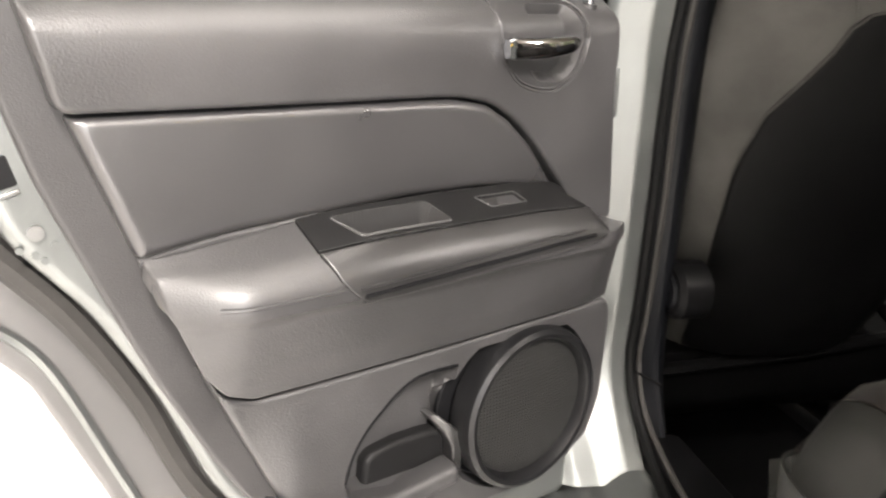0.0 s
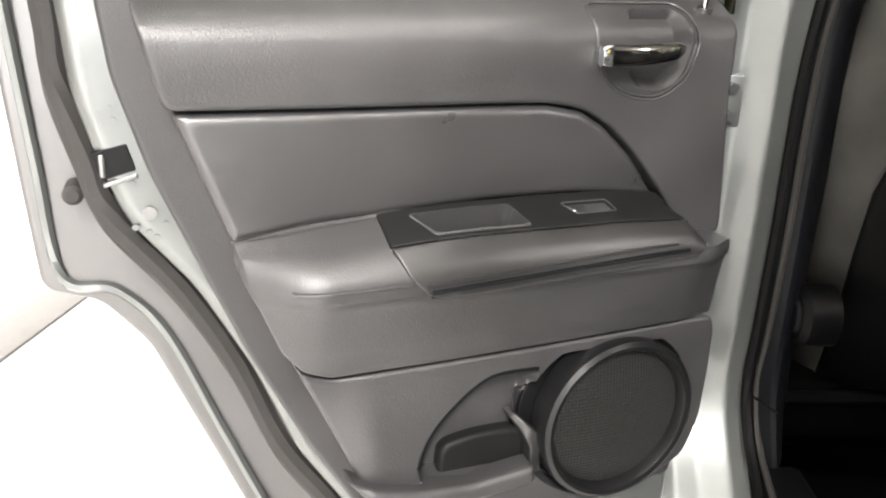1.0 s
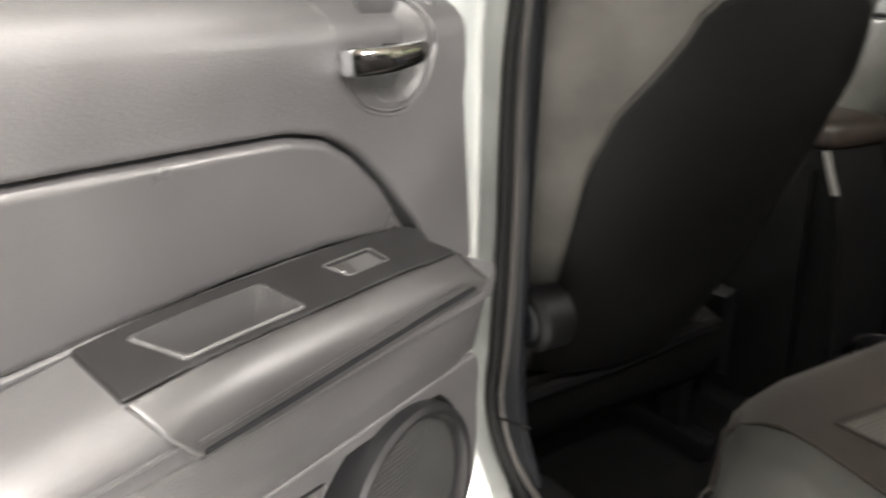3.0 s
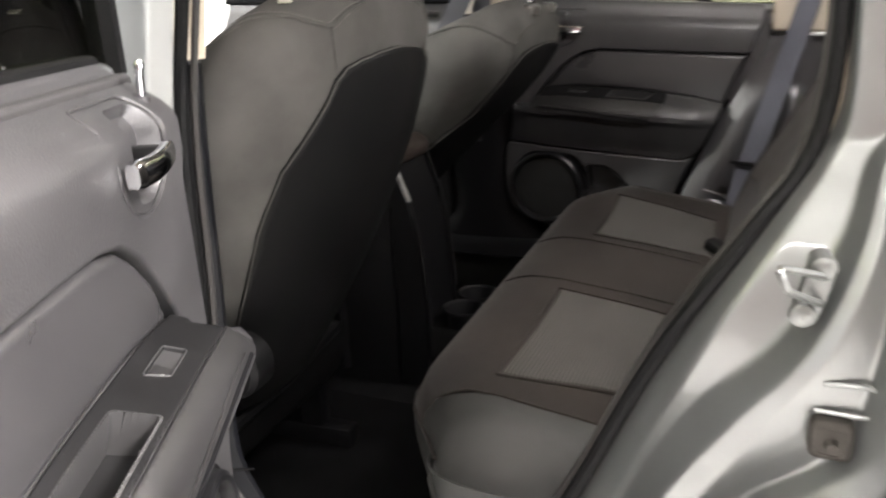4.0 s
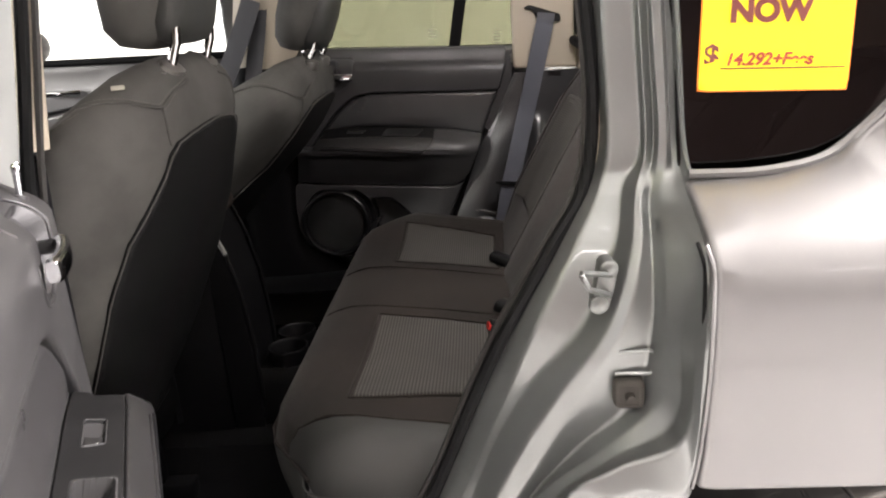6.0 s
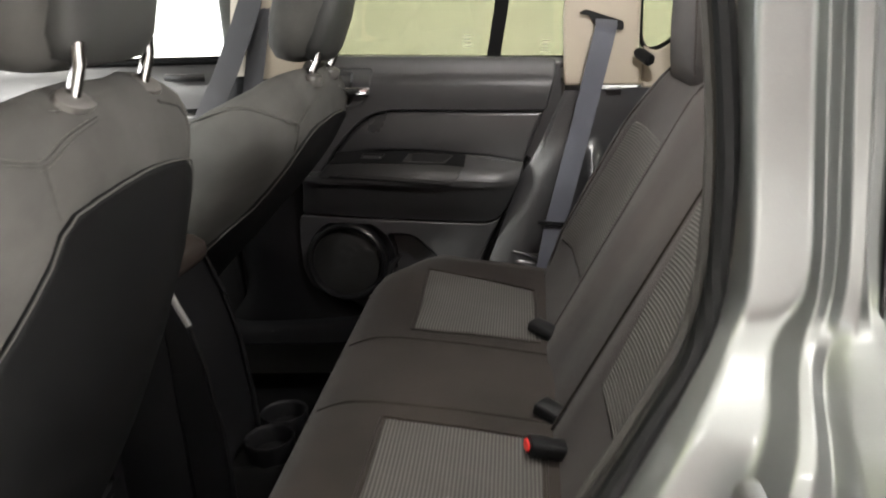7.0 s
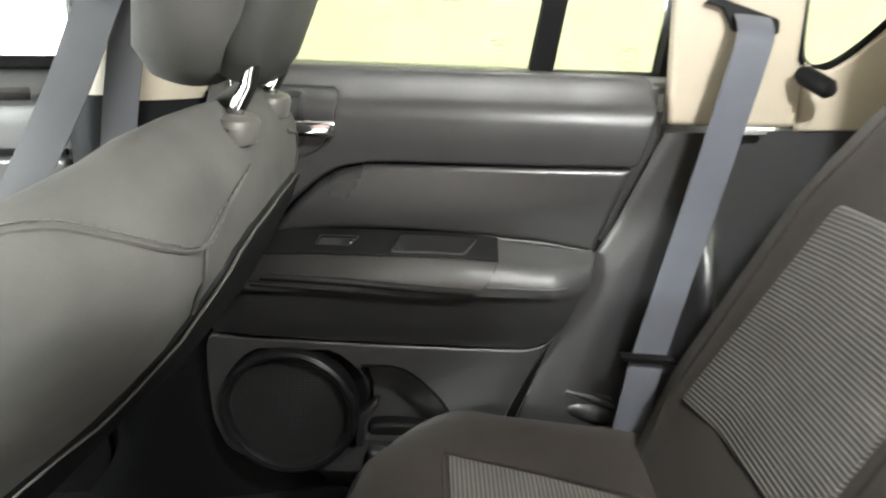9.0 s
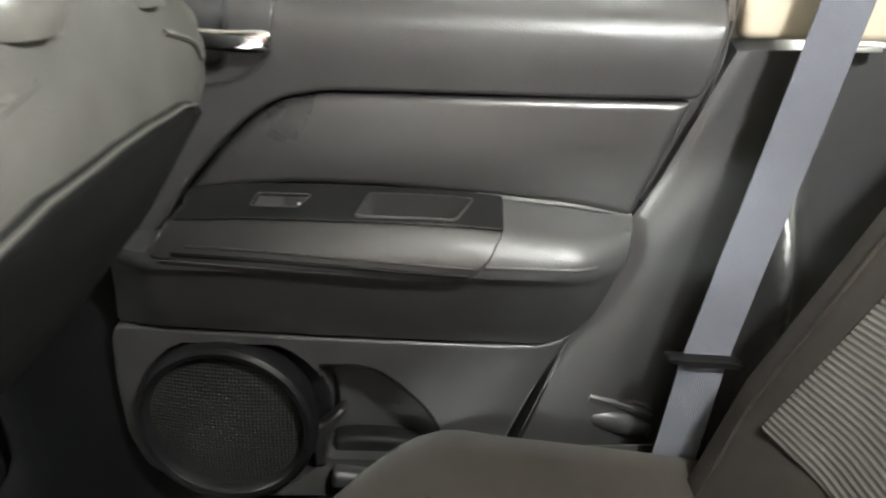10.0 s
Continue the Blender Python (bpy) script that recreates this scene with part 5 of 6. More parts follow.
def front_seat(base, top, label, lift, PW, arch, full=0.0, broad=0.0, back=0.0, thin=1.0, rise=1.0, square=(4.2, 2.8), lean=0.55, pinch=0.0):
    """base and top: the back's axis; full, broad and back swell the shoulders, pinch draws in the lower inner side. Its parts hang under one thing."""
    base, top = Vector(base), Vector(top)
    seat = thing("bucket_seat", label, "car seat", "front seats")
    axis = top - base
    length = axis.length
    axis.normalize()
    rear = Vector((axis.z, 0, -axis.x)).normalized()

    def section(t, y, side):
        """Point of the back's shell at height t, across y (-1..1), rear (1) or front (-1)."""
        swell = smoothstep(0.6, 0.9, t)
        hw = float(np.interp(t, SEAT_T, SEAT_HW)) * (1 + broad * swell)
        if y > 0:
            hw *= 1 - pinch * smoothstep(0.80, 0.50, t)
        th = float(np.interp(t, SEAT_T, SEAT_TH)) * (thin + full * swell)
        a = max(0.0, 1 - abs(y) ** square[0]) ** (1 / square[1])
        n = side * th / 2 * a - 0.050 * abs(y) ** 2.5 * smoothstep(1.0, 0.75, t) - 0.012 * y * y
        bow = arch * math.sin(math.pi * min(1, t)) + back * smoothstep(0.3, 0.75, t) * (1 - 0.75 * smoothstep(0.9, 1.0, t))
        return base + axis * (length * t) + Vector((0, y * hw, 0)) + rear * (n + bow)
    ts = [0.0, 0.04, 0.1, 0.2, 0.3, 0.4, 0.5, 0.6, 0.68, 0.75, 0.81, 0.86, 0.90, 0.93, 0.955, 0.975, 0.99, 1.0]
    ys = [math.sin(q) for q in np.linspace(-math.pi / 2, math.pi / 2, 21)]
    rings = [[section(t, y, 1) for y in ys] + [section(t, y, -1) for y in ys[-2:0:-1]] for t in ts]
    shell = part("backrest", loft(rings), CLOTH, seat, "grey cloth backrest", 60)
    # hard back panel
    PT = [0.0, 0.24, 0.40, 0.55, 0.67, 0.74, 0.79, 0.84, 0.862, 0.876, 0.886, 0.892]
    half = [(float(np.interp(t, PT, PW)), t) for t in list(np.linspace(0.005, 0.84, 20)) + [0.852, 0.862, 0.870, 0.876, 0.881, 0.886, 0.890, 0.892]]
    half = [(a, t * rise) for a, t in half]
    outline = half + [(-a, t) for a, t in half[::-1]]

    def on_back(a, t, h):
        p = section(t, a, 1)
        return tuple(p + rear * (h + 0.006))
    flat_out = [(a * 0.25, t * length) for a, t in outline]
    part("back_panel", pad(flat_out, lambda a, b, h: on_back(a / 0.25, b / length, h), 0.005, 0.012, 0.015, 0.03), VINYL_BACK, shell, "black vinyl back panel with a map pocket")
    line = [on_back(a * 1.012, t + (0.002 if t > 0.86 else 0), 0.0) for a, t in outline]
    part("piping", tube(line, 0.0013, 6), PIPING, shell, "pale piping along the back panel")
    # stitched double seam round each shoulder, with a leg down to the panel
    RUN = [(0.70, -0.80, -1), (0.80, -0.90, -1), (0.85, -0.965, -1), (0.89, -0.985, -1), (0.915, -0.999, -1), (0.93, -0.985, 1), (0.931, -0.914, 1), (0.929, -0.82, 1), (0.931, -0.743, 1), (0.955, -0.66, 1), (0.972, -0.45, 1)]
    LEG = [(0.930, -0.745, 1), (0.905, -0.675, 1), (0.88, -0.625, 1), (0.857, -0.585, 1)]
    for sgn in (-1, 1):
        for run in (RUN, LEG):
            line = spline([section(t, -sgn * y, sd) for t, y, sd in run], 6)
            part("seam_welt", tube(line, 0.0022, 6), CLOTH, shell)
            for off in (0.0045, -0.0045):
                for k in range(1, len(line) - 1):
                    mid, nxt = Vector(tuple(line[k])), Vector(tuple(line[k + 1]))
                    out = (mid - (base + axis * (mid - base).dot(axis) + Vector((0, (mid.y - base.y) * 0.6, 0)))).normalized()
                    across = (nxt - mid).cross(out).normalized() * off
                    if run is RUN and sgn < 0 and 14 < k < 58:
                        part("stitch", tube([mid + across + out * 0.0006, mid.lerp(nxt, 0.72) + across + out * 0.0006], 0.0006, 4), STITCH, shell)
    # headrest
    up = (axis + Vector((0, 0, 0.9))).normalized()
    hc = top + up * lift + Vector((-0.055, 0, 0))
    hrear = Vector((up.z, 0, -up.x))
    hr = []
    for k, (dz, hw, th) in enumerate([(-0.098, 0.045, 0.03), (-0.094, 0.085, 0.055), (-0.075, 0.118, 0.085), (-0.03, 0.134, 0.105), (0.02, 0.138, 0.110), (0.06, 0.130, 0.100), (0.088, 0.105, 0.075), (0.098, 0.06, 0.04)]):
        ring = []
        for j in range(28):
            a = 2 * math.pi * j / 28
            cy, cn = math.cos(a), math.sin(a)
            yy = hw * math.copysign(abs(cy) ** 0.65, cy)
            nn = 0.40 * th * math.copysign(abs(cn) ** 0.75, cn)
            if cn > 0:
                nn *= 1.0 + 0.25 * (1 - (yy / 0.14) ** 2)
            ring.append(hc + up * dz + Vector((0, yy, 0)) + hrear * nn)
        hr.append(ring)
    head = part("headrest", loft(hr), CLOTH, seat, "padded grey cloth headrest", 70)
    block = []
    for dz, hw, th in ((-0.084, 0.045, 0.03), (-0.078, 0.072, 0.058), (-0.055, 0.086, 0.075), (0.0, 0.090, 0.080), (0.06, 0.080, 0.066), (0.085, 0.055, 0.036)):
        block.append([hc + up * dz + Vector((0, hw * math.copysign(abs(math.cos(a)) ** 0.6, math.cos(a)), 0)) + hrear * (0.044 + 0.41 * th * math.copysign(abs(math.sin(a)) ** 0.7, math.sin(a))) for a in (2 * math.pi * j / 20 for j in range(20))])
    part("headrest_rear_pad", loft(block), VINYL_SKIRT, head, "smooth grey rear pad", 70)
    for sgn in (-1, 1):
        y = Vector((0, sgn * 0.070, 0))
        a0 = top + y - up * 0.035
        a1 = top + y + up * 0.050 + hrear * 0.008
        post = part("headrest_post", tube([a0, a0.lerp(a1, 0.35), a0.lerp(a1, 0.7) + hrear * 0.002, a1 - hrear * 0.003, a1 + up * 0.03 - hrear * 0.006], 0.0068, 14), STEEL_BRIGHT, seat, "chrome headrest post")
        gb = top + y + up * (0.28 * back - 0.012) + hrear * (0.003 + 0.3 * back)
        gup = (up + hrear * lean).normalized()
        grear = Vector((gup.z, 0, -gup.x))
        part("post_guide", loft([[gb + gup * dz + Vector((0, q * 1.25 * math.cos(a), 0)) + grear * q * 0.7 * math.sin(a) for a in (2 * math.pi * j / 16 for j in range(16))] for dz, q in ((-0.012, 0.023), (0.001, 0.025), (0.006, 0.022), (0.008, 0.014), (0.008, 0.007))]), GUIDE, post, "dark grey plastic post guide")
    part("guide_button", tube([top + Vector((0, -0.104, 0)) - up * 0.020 + hrear * 0.002, top + Vector((0, -0.104, 0)) - up * 0.013 + hrear * 0.003], 0.006, 10), GUIDE, seat)
    # cushion and base
    bx, by = base.x, base.y
    cush = []
    for y in np.linspace(-0.25, 0.25, 11):
        e = 1 - smoothstep(0.20, 0.25, abs(y)) * 0.35
        lift = 0.03 * smoothstep(0.13, 0.22, abs(y))
        cush.append([(bx - 0.02, by + y, base.z - 0.16), (bx + 0.035, by + y, base.z - 0.10 * e), (bx + 0.03, by + y, base.z - 0.02), (bx - 0.10, by + y, base.z + 0.005 + lift * e), (bx - 0.30, by + y, base.z + 0.02 + lift * e), (bx - 0.48, by + y, base.z + 0.03 + lift * e), (bx - 0.53, by + y, base.z - 0.01), (bx - 0.50, by + y, base.z - 0.12)])
    # black in place of grey cloth, for the shade behind the cushion
    part("cushion", loft(cush), VINYL_BACK, seat, "cushion base, blackened for the shade behind it", 60)
    for sgn in (-1, 1):
        part("recliner_cover", loft([[(bx + 0.03 - 0.20 * k, by + sgn * (0.262 + 0.012 * math.sin(k * math.pi)), base.z + dz + 0.02 * k) for dz in (-0.13, -0.05, 0.03 * (1 - k))] + [(bx + 0.03 - 0.20 * k, by + sgn * 0.235, base.z + dz) for dz in (0.02, -0.12)] for k in (0.0, 0.3, 0.6, 1.0)]), BLACK, seat, "black plastic recliner cover")
        part("seat_rail", box((bx - 0.45, by + sgn * 0.20 - 0.02, 0.335), (bx + 0.06, by + sgn * 0.20 + 0.02, 0.375), 0.006), BLACK, seat)
        part("seat_leg", box((bx - 0.05, by + sgn * 0.20 - 0.015, 0.37), (bx + 0.0, by + sgn * 0.20 + 0.015, base.z - 0.11), 0.004), BLACK, seat)
    part("under_bar", tube([(bx + 0.03, by - 0.21, base.z - 0.05), (bx + 0.045, by, base.z - 0.03), (bx + 0.03, by + 0.21, base.z - 0.02)], 0.012, 8), BLACK, seat)
    return seat, section, rear


drv, shell, rear = front_seat((-0.160, -0.365, 0.60), (0.105, -0.365, 1.205), "grey cloth driver's seat with a black back panel", 0.115, SEAT_BACK_WIDE, 0.013, pinch=0.15)
knob = part("recliner_knob", tube([(-0.008, -0.585, 0.735), (-0.008, -0.622, 0.735), (-0.008, -0.630, 0.735)], [0.040, 0.040, 0.033], 24), BLACK, drv, "black round recliner knob")
part("cap", tube([(-0.008, -0.629, 0.735), (-0.008, -0.634, 0.735)], [0.026, 0.022], 20), NAVY, knob)
TAG_AT = Vector((0.080, -0.552, 1.182))
part("airbag_tag", pad(rounded([(-0.008, -0.003), (0.008, -0.003), (0.008, 0.003), (-0.008, 0.003)], 0.001), lambda a, b, h: tuple(TAG_AT + Vector((0.865, 0.502, 0.0)) * a + Vector((-0.351, 0.606, 0.717)) * b + Vector((0.36, -0.62, 0.70)) * h), 0.0005, 0.002, 0.004, 0.008), GREY_INK, drv, "small pale woven tag")
front_seat((-0.349, 0.345, 0.600), (0.140, 0.340, 1.155), "grey cloth passenger seat, reclined", 0.124, SEAT_BACK_NARROW, 0.002, 0.29, 0.28, 0.0186, 0.85, 1.042, (5.4, 3.2), -0.2)

# ---------------------------------------------------------------- centre console
console = thing("centre_console", "black centre console with brown padded armrest lid", "console")
part("body", loft([[(x, sy * w, z) for sy, z in ((-1, 0.40), (-1, zt - 0.02), (-0.85, zt), (0.85, zt), (1, zt - 0.02), (1, 0.40))] for x, w, zt in ((-0.85, 0.10, 0.72), (-0.50, 0.10, 0.74), (-0.30, 0.085, 0.874), (-0.06, 0.080, 0.874), (-0.035, 0.078, 0.864))]), BLACK, console)
part("armrest_lid", loft([[(x + 0.006 * math.cos(a), w * math.copysign(abs(math.cos(a)) ** 0.4, math.cos(a)), 0.901 + dz + h * math.copysign(abs(math.sin(a)) ** 0.6, math.sin(a))) for a in (2 * math.pi * j / 24 for j in range(24))] for x, w, h, dz in ((-0.40, 0.05, 0.012, 0.0), (-0.385, 0.075, 0.022, 0.0), (-0.25, 0.083, 0.026, 0.002), (-0.08, 0.083, 0.027, 0.0), (-0.035, 0.080, 0.025, -0.002), (-0.018, 0.070, 0.018, -0.004), (-0.012, 0.05, 0.010, -0.005))]), LEATHER, console, "brown padded armrest lid", 70)
for sy, mat, say in ((-1, SILVER_TRIM, "silver grey corner strip"), (1, BLACK, "")):
    part("corner_strip", tube([(-0.020, sy * 0.074, 0.880), (-0.008, sy * 0.074, 0.846), (0.004, sy * 0.073, 0.816)], 0.008, 8, 0.6), mat, console, say)
    part("corner_edge", tube([(0.004, sy * 0.073, 0.813), (0.02, sy * 0.072, 0.74), (0.03, sy * 0.071, 0.62), (0.03, sy * 0.07, 0.50)], 0.008, 8, 0.6), BLACK, console)
part("rear_face", loft([[(x, sy * 0.074, z) for sy in (-1, 1)] + [(x - 0.06, sy * 0.074, z) for sy in (1, -1)] for x, z in ((-0.022, 0.880), (-0.002, 0.825), (0.018, 0.74), (0.028, 0.62), (0.028, 0.42))]), BLACK, console)
holder = part("cup_holder", loft([[(x, 0.02 + sy * 0.085, z) for sy, z in ((-1, 0.42), (-1, 0.55), (-0.93, 0.56), (0.93, 0.56), (1, 0.55), (1, 0.42))] for x in (0.02, 0.14)]), RUBBER, console, "black rear cup holder")
for cy in (-0.02, 0.065):
    wall = [[(0.085 + q * math.cos(a), cy + q * math.sin(a), z) for a in (2 * math.pi * j / 28 for j in range(28))] for q, z in ((0.040, 0.545), (0.0415, 0.585), (0.0422, 0.590), (0.0410, 0.593), (0.0385, 0.592), (0.0370, 0.588), (0.0330, 0.562))]
    cup = part("cup_ring", loft(wall, caps=False), BLACK, holder, "", 50)
    part("cup_well", tube([(0.085, cy, 0.5605), (0.085, cy, 0.5635)], 0.0335, 20), CARPET, cup)

# ---------------------------------------------------------------- rear bench
bench = thing("rear_bench", "dark brown rear bench with ribbed grey inserts", "car seat")


def cushion_top(x, y):
    z = lerp_table(x, [0.17, 0.195, 0.24, 0.30, 0.42, 0.54, 0.64], [0.655, 0.690, 0.708, 0.707, 0.692, 0.672, 0.650])
    z -= 0.010 * math.exp(-((abs(y) - 0.32) / 0.12) ** 2) * smoothstep(0.22, 0.34, x)
    return z - 0.05 * smoothstep(0.56, 0.64, abs(y)) ** 2


def cushion_rings(ys_):
    """Sections across the bench cushion."""
    out = []
    for y in ys_:
        e = smoothstep(0.635, 0.58, abs(y))
        q = 0.09 * smoothstep(0.42, 0.62, abs(y)) ** 1.6
        ring = [(x, y, z) for x, z in ((0.30 + q, 0.44), (0.235 + q, 0.45), (0.205 + q, 0.50), (0.185 + q, 0.58), (0.172 + q, 0.64))]
        for x in (0.178, 0.195, 0.22, 0.26, 0.30, 0.36, 0.42, 0.48, 0.54, 0.60, 0.64):
            ring.append((x + q * smoothstep(0.42, 0.18, x), y, max(0.60, cushion_top(x, y) - 0.05 * (1 - e) ** 2)))
        out.append(ring + [(0.65, y, 0.60), (0.62, y, 0.46)])
    return out


cushion = part("cushion", loft(cushion_rings([-0.535, -0.49, -0.42, -0.34, -0.26, -0.18, -0.12, -0.04, 0.04, 0.12, 0.18, 0.26, 0.34, 0.42, 0.49, 0.55, 0.585, 0.61, 0.628, 0.635])), CLOTH_REAR, bench, "dark brown cloth cushion", 60)
part("side_bolster", loft(cushion_rings([-0.635, -0.628, -0.61, -0.595, -0.58, -0.565, -0.55, -0.537])), VINYL_SKIRT, cushion, "dark grey vinyl side bolster", 60)
seam_q = 0.09 * smoothstep(0.42, 0.62, 0.536) ** 1.6
part("bolster_seam", tube([(x + seam_q * smoothstep(0.42, 0.18, x), -0.536, cushion_top(x, -0.536) + 0.0005) for x in np.linspace(0.185, 0.62, 22)], 0.0022, 6), CLOTH_REAR, cushion)
for sy in (-1, 1):
    run = [(0.183 + 0.09 * smoothstep(0.42, 0.62, y) ** 1.6, sy * y) for y in (0.0, 0.15, 0.3, 0.42, 0.48, 0.53, 0.57)] + [(0.262, sy * 0.612), (0.290, sy * 0.632), (0.34, sy * 0.640), (0.45, sy * 0.641), (0.60, sy * 0.641)]
    lean = [1.0] * 7 + [0.7, 0.4, 0.1, 0.0, 0.0]
    part("front_skirt", sheet([[(x + dx * k, y + sy * 0.001 * (1 - k), z) for (x, y), k in zip(run, lean)] for dx, z in ((-0.012, 0.640), (-0.010, 0.60), (0.004, 0.54), (0.02, 0.465))], 4, 3, 0.003), VINYL_SKIRT, cushion, "smooth grey vinyl skirt", 60)

part("front_seam", tube([(0.172 + 0.09 * smoothstep(0.42, 0.62, abs(y)) ** 1.6, y, 0.645) for y in np.linspace(-0.60, 0.60, 25)], 0.003, 6), CLOTH_REAR, cushion)
for sy in (-1, 1):
    quad = [(0.306, sy * 0.478), (0.528, sy * 0.425), (0.532, sy * 0.168), (0.312, sy * 0.160)]
    part("cushion_insert", pad(rounded(quad, 0.006), lambda a, b, h: (a, b, cushion_top(a, b) + 0.003 + h), 0.004, 0.012, 0.012, 0.02), INSERT_X, cushion, "pale grey ribbed cloth insert")
    edge_ = [(a, b, cushion_top(a, b) + 0.001) for a, b in resample(rounded([(0.300, sy * 0.484), (0.534, sy * 0.431), (0.538, sy * 0.162), (0.306, sy * 0.154)], 0.006), 0.02)]
    part("insert_seam", tube(edge_ + edge_[:1], 0.002, 5), CLOTH_REAR, cushion)
for sy in (-1, 1):
    part("cushion_seam", tube([(x, sy * 0.115, cushion_top(x, sy * 0.115) + 0.0005) for x in np.linspace(0.18, 0.62, 20)], 0.0018, 5), CLOTH_REAR, cushion)


def back_front(y, z):
    """x of the bench back's face."""
    x = 0.612 + (z - 0.765) * 0.57
    x -= 0.022 * smoothstep(0.40, 0.54, abs(y)) * smoothstep(0.66, 0.78, z) * smoothstep(1.1, 1.0, z)
    x -= 0.012 * math.exp(-((abs(y) - 0.12) / 0.06) ** 2)
    x += 0.035 * smoothstep(1.06, 1.16, z) ** 2
    return x + 0.05 * smoothstep(0.54, 0.60, abs(y)) ** 2


def bench_back(y0, y1, name):
    n = 15
    rings = []
    for i in range(n):
        k = i / (n - 1)
        y = y0 + (y1 - y0) * k
        e = min(1.0, min(k, 1 - k) * (y1 - y0) / 0.022)
        e = math.sqrt(max(0.0, 1 - (1 - e) ** 2)) * 0.016
        ring = [(back_front(y, z) + 0.016 - e, y, z) for z in (0.62, 0.66, 0.72, 0.78, 0.85, 0.92, 0.99, 1.05, 1.09, 1.12, 1.14)]
        ztop = 1.155 + e * 0.5
        ring += [(back_front(y, 1.14) + 0.035, y, ztop), (back_front(y, 1.14) + 0.08, y, ztop - 0.005), (0.86, y, 1.10), (0.70, y, 0.62)]
        rings.append(ring)
    return part(name, loft(rings), CLOTH_REAR, bench, "dark brown cloth seat back", 60)


back_r = bench_back(-0.098, 0.595, "wide_backrest")
back_l = bench_back(-0.595, -0.105, "narrow_backrest")
for sy, bk in ((1, back_r), (-1, back_l)):
    quad = [(0.496, 0.762), (0.222, 0.770), (0.222, 1.010), (0.474, 1.012)] if sy > 0 else [(-0.470, 0.762), (-0.196, 0.768), (-0.147, 1.005), (-0.440, 1.012)]
    part("back_insert", pad(rounded(quad, 0.006), lambda a, b, h: (back_front(a, b) - 0.003 - h, a, b), 0.004, 0.015, 0.012, 0.025), INSERT_Z, bk, "pale grey ribbed cloth insert")
    for yy in ((0.205, 0.52) if sy > 0 else (-0.13, -0.50)):
        part("back_seam", tube([(back_front(yy, z) - 0.0005, yy, z) for z in np.linspace(0.66, 1.13, 18)], 0.0022, 5), CLOTH_REAR, bk)
    # outboard headrest
    hr = []
    for z, hw, th, front in ((1.085, 0.120, 0.100, 0.812), (1.105, 0.140, 0.110, 0.805), (1.14, 0.143, 0.108, 0.803), (1.19, 0.143, 0.098, 0.803), (1.25, 0.141, 0.084, 0.806), (1.29, 0.136, 0.072, 0.812), (1.315, 0.122, 0.055, 0.820), (1.325, 0.095, 0.035, 0.828)):
        ring = []
        for j in range(28):
            a = 2 * math.pi * j / 28
            ring.append((front + th / 2 + th / 2 * math.copysign(abs(math.sin(a)) ** 0.45, math.sin(a)), sy * 0.365 + hw * math.copysign(abs(math.cos(a)) ** 0.35, math.cos(a)), z))
        hr.append(ring)
    head = part("headrest", loft(hr), CLOTH_REAR, bench, "dark cloth outboard headrest", 70)
    part("headrest_seam", tube([(0.8035, sy * 0.365 - 0.128, z) for z in np.linspace(1.12, 1.27, 8)], 0.0016, 5), CLOTH_REAR, head)

# ---------------------------------------------------------------- belts and buckles
belt = thing("seat_belt", "blue-grey rear seat belt hanging from the pillar slot", "seat belt")
WD = Vector((0.0465, 0.0, -0.006))
pts = [(0.704, 0.672, 1.205), (0.700, 0.646, 1.188), (0.690, 0.634, 1.155), (0.650, 0.628, 1.00), (0.612, 0.622, 0.86), (0.587, 0.615, 0.772), (0.582, 0.613, 0.755), (0.566, 0.606, 0.68), (0.548, 0.600, 0.60), (0.53, 0.600, 0.53)]
part("webbing", strap(spline(pts, 5), [WD] * 46), WEB, belt, "blue-grey ribbed webbing")
part("latch_guide", loft([[(0.583 + 0.039 * math.copysign(abs(math.cos(a)) ** 0.5, math.cos(a)), 0.610 + dy, 0.763 + q * math.sin(a) - 0.006 * math.cos(a)) for a in (2 * math.pi * j / 20 for j in range(20))] for dy, q in ((0.010, 0.003), (0.006, 0.0055), (-0.004, 0.0055), (-0.008, 0.003))]), BLACK, belt, "black plastic belt keeper")

cbelt = thing("centre_seat_belt", "dark webbing strap behind the rear bench", "seat belt")
part("webbing", strap(spline([(1.02, 0.60, 1.03), (1.06, 0.60, 1.075), (1.12, 0.60, 1.14), (1.20, 0.60, 1.23), (1.30, 0.60, 1.36), (1.42, 0.60, 1.52)], 5), [Vector((0.033, 0.0, -0.031))] * 26), WEB_DARK, cbelt)

fbelt = thing("front_seat_belt", "dark grey front seat belt on the pillar", "seat belt")
part("webbing", strap(spline([(-0.075, 0.645, 1.300), (-0.085, 0.640, 1.270), (-0.150, 0.632, 1.14), (-0.215, 0.622, 1.03), (-0.27, 0.60, 0.93), (-0.33, 0.56, 0.80)], 5), [Vector((0.050, -0.006, -0.02))] * 26), WEB_DARK, fbelt)
part("lower_webbing", strap(spline([(-0.055, 0.650, 1.290), (-0.075, 0.652, 1.20), (-0.10, 0.655, 1.10), (-0.12, 0.655, 0.98), (-0.125, 0.658, 0.82), (-0.125, 0.700, 0.74)], 5), [Vector((0.045, 0.0, -0.004))] * 26), WEB_DARK, fbelt)
part("anchor", loft([[(-0.072 + q * math.cos(a), 0.655 + dy, 1.297 + q * 0.7 * math.sin(a)) for a in (2 * math.pi * j / 18 for j in range(18))] for dy, q in ((0.018, 0.034), (-0.005, 0.034), (-0.010, 0.026), (-0.010, 0.0))]), BEIGE, fbelt, "beige belt anchor")


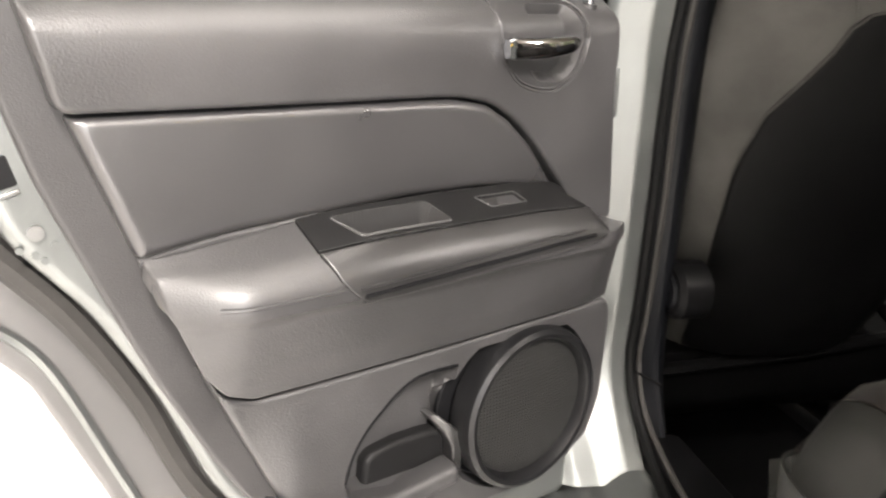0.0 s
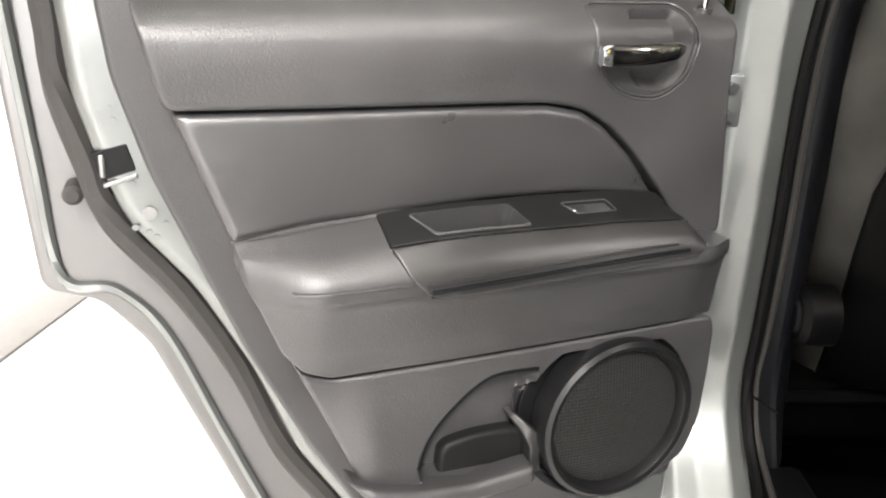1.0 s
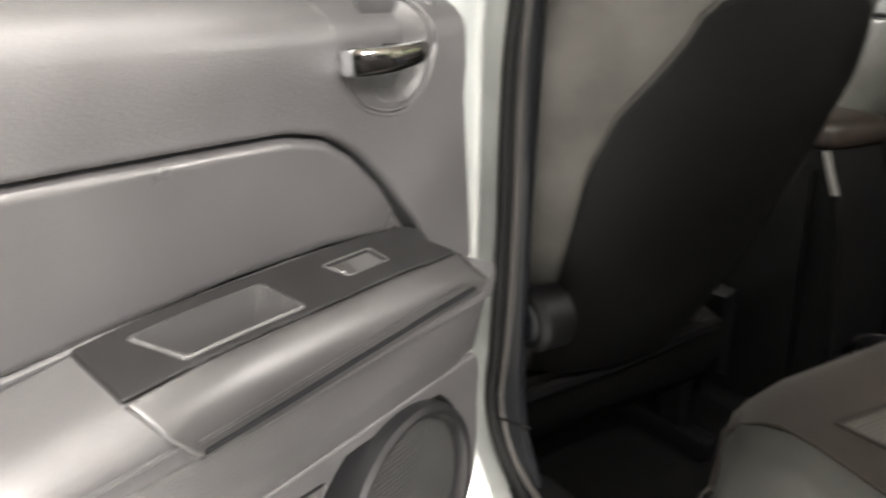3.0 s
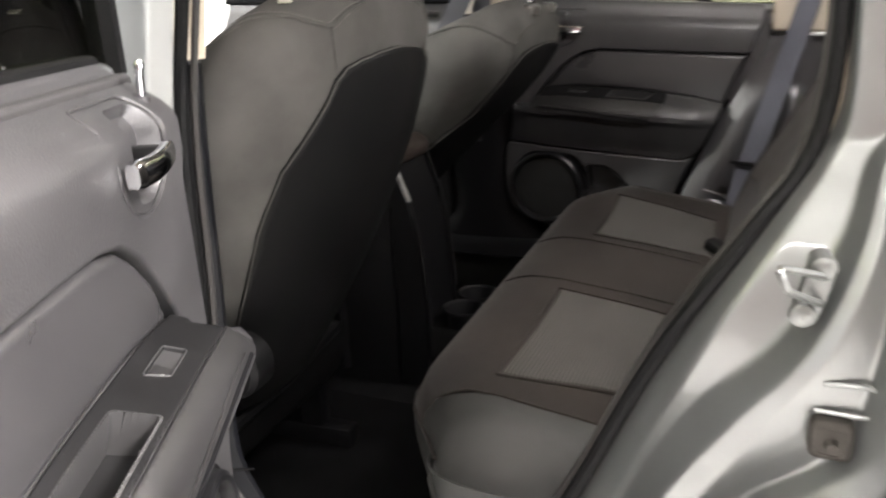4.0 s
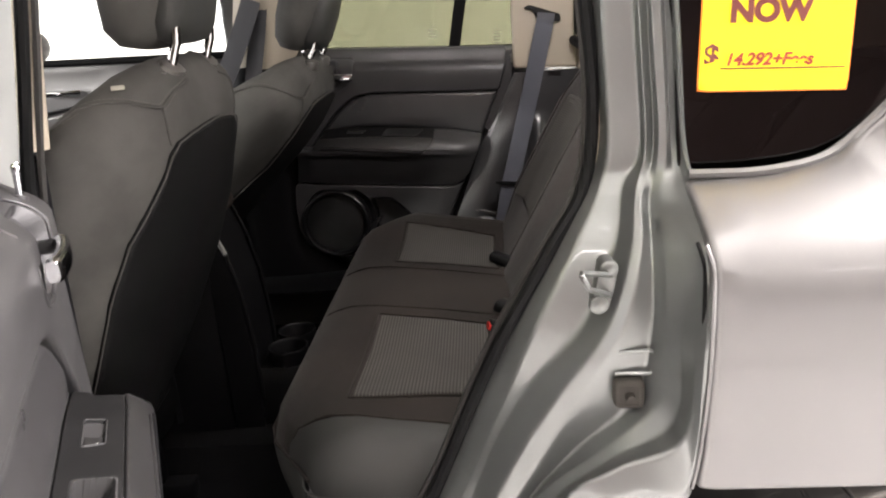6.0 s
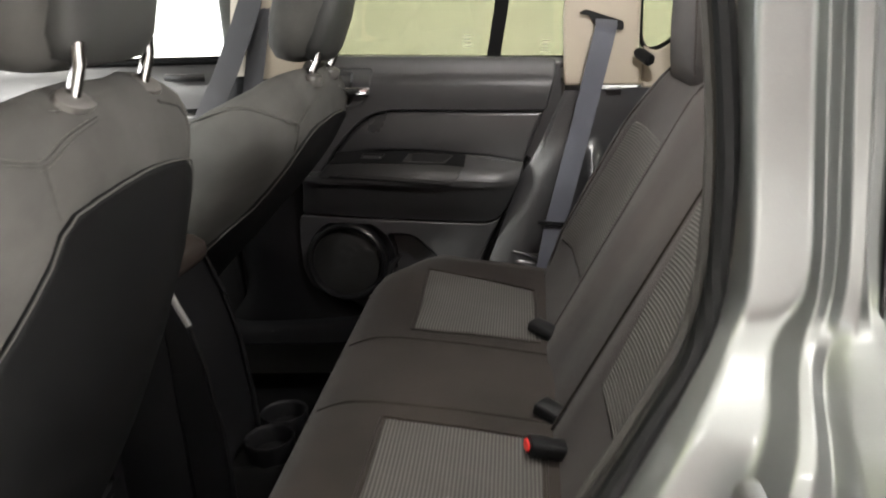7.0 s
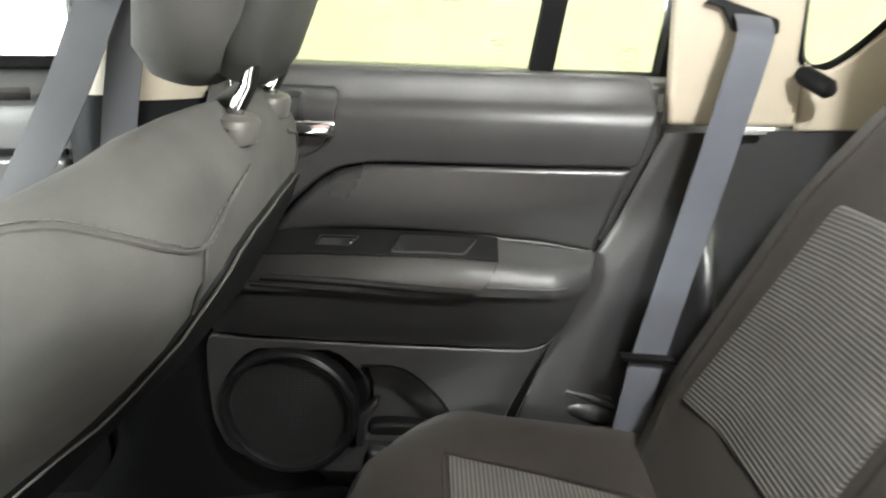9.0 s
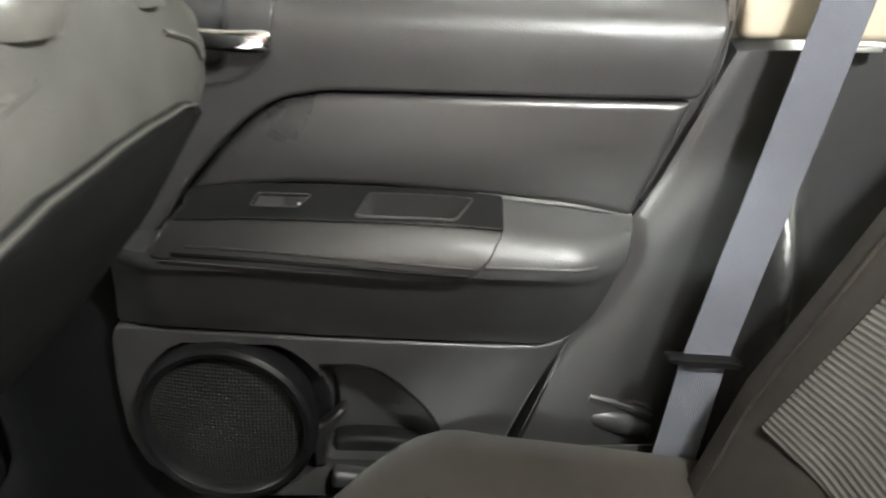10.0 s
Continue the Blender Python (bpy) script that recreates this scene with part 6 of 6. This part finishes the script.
def buckle(p, q, red, label):
    """A belt buckle on its stalk, from the bench's gap p up to its head q."""
    p, q = Vector(p), Vector(q)
    ob = thing("belt_buckle", label, "belt buckle", "rear belt buckles")
    d = (q - p).normalized()
    s = d.cross(Vector((0, 0, 1))).normalized()
    n = s.cross(d)
    part("head", loft([[p.lerp(q, k) + s * w * math.copysign(abs(math.cos(a)) ** 0.5, math.cos(a)) + n * h * math.copysign(abs(math.sin(a)) ** 0.6, math.sin(a)) for a in (2 * math.pi * j / 16 for j in range(16))] for k, w, h in ((0.0, 0.012, 0.006), (0.1, 0.016, 0.009), (0.7, 0.018, 0.011), (0.97, 0.018, 0.011), (1.0, 0.015, 0.008))]), BLACK, ob)
    part("stalk", tube([p - d * 0.03 - n * 0.002, p + d * 0.01], 0.008, 8), STEEL, ob)
    if red:
        part("release_button", loft([[q + d * dd + s * 0.012 * math.copysign(abs(math.cos(a)) ** 0.4, math.cos(a)) + n * 0.006 * math.sin(a) for a in (2 * math.pi * j / 12 for j in range(12))] for dd in (-0.004, 0.003)]), RED, ob, "red release button")
    return ob


buckle((0.598, 0.155, 0.668), (0.525, 0.215, 0.688), False, "black belt buckle lying on the bench")
buckle((0.590, -0.190, 0.668), (0.512, -0.205, 0.690), True, "black belt buckle with a red button")
buckle((0.600, -0.140, 0.668), (0.530, -0.085, 0.685), False, "black belt buckle lying on the bench")

# ---------------------------------------------------------------- price sign
SIGN_TILT = Matrix.Translation((0.754, 0, 1.14)) @ Matrix.Rotation(radians(3.2), 4, "Y") @ Matrix.Translation((-0.754, 0, -1.14))


def sign_y(z):
    return -glass_y(z) - 0.004


sg = thing("price_sign", "fluorescent yellow price card stuck on the window", "sign", m=SIGN_TILT)
SX0, SX1, SZ0, SZ1 = 0.754, 0.906, 1.140, 1.34
part("card", pad(rounded([(SX0, SZ0), (SX1, SZ0), (SX1, SZ1), (SX0, SZ1)], 0.001), lambda a, b, h: (a, sign_y(b) - h, b), 0.0003, 0.0012, 0.01, 0.03), SIGN, sg)
part("card_border", pad(rounded([(SX0 - 0.0018, SZ0 - 0.0018), (SX1 + 0.0018, SZ0 - 0.0018), (SX1 + 0.0018, SZ1), (SX0 - 0.0018, SZ1)], 0.001), lambda a, b, h: (a, sign_y(b) + 0.0012 - h, b), 0.0003, 0.0008, 0.01, 0.03), SIGN_EDGE, sg, "orange card border")


def lettering(name, text, x, z, size, mat, bold=0.0, lean=0.0):
    cu = bpy.data.curves.new(name, "FONT")
    cu.body, cu.size, cu.extrude, cu.offset, cu.shear = text, size, 0.0002, bold, lean
    ob0 = bpy.data.objects.new(name, cu)
    scene.collection.objects.link(ob0)
    me = bpy.data.meshes.new_from_object(ob0.evaluated_get(bpy.context.evaluated_depsgraph_get()))
    bpy.data.objects.remove(ob0)
    for v in me.vertices:
        zz = z + v.co.y
        v.co = Vector((x + v.co.x, sign_y(zz) - 0.0016 - v.co.z, zz))
    me.materials.clear()
    return part(name, me, mat, sg)


lettering("printed_word", "NOW", 0.781, 1.2095, 0.0312, INK, 0.0016)
lettering("currency_mark", "$", 0.7565, 1.1655, 0.030, INK, 0.0009)
lettering("handwritten_price", "14,292+Fees", 0.778, 1.1655, 0.0176, RED_INK, 0.0006, 0.25)
part("rule", pad([(0.774, 1.1612), (0.902, 1.1612), (0.902, 1.1628), (0.774, 1.1628)], lambda a, b, h: (a, sign_y(b) - 0.0016 - h, b), 0.0002, 0.0006, 0.01, 0.03), INK, sg)
for xa, xb in ((0.757, 0.773), (0.777, 0.788), (0.887, 0.903)):
    part("fine_print", pad([(xa, 1.1425), (xb, 1.1425), (xb, 1.1436), (xa, 1.1436)], lambda a, b, h: (a, sign_y(b) - 0.0016 - h, b), 0.0002, 0.0006, 0.01, 0.03), RED_INK, sg)

# ---------------------------------------------------------------- doors belong to the car


def into(owner, empty, main):
    """Turns a built group into one part of its owner, with its main mesh as the part."""
    kids = empty.children_recursive
    core = [k for k in kids if k.name.split(".")[0] == main][0]
    for k in kids:
        if k is not core:
            k.parent = core
    m, name, label = empty.matrix_world.copy(), empty.name, empty["label"]
    core.parent = owner
    core.matrix_basis = m
    core["label"] = label
    bpy.data.objects.remove(empty)
    core.name = "rear_door"


bpy.context.view_layer.update()
into(car, left_door, "outer_skin")
into(car, right_door, "outer_skin")
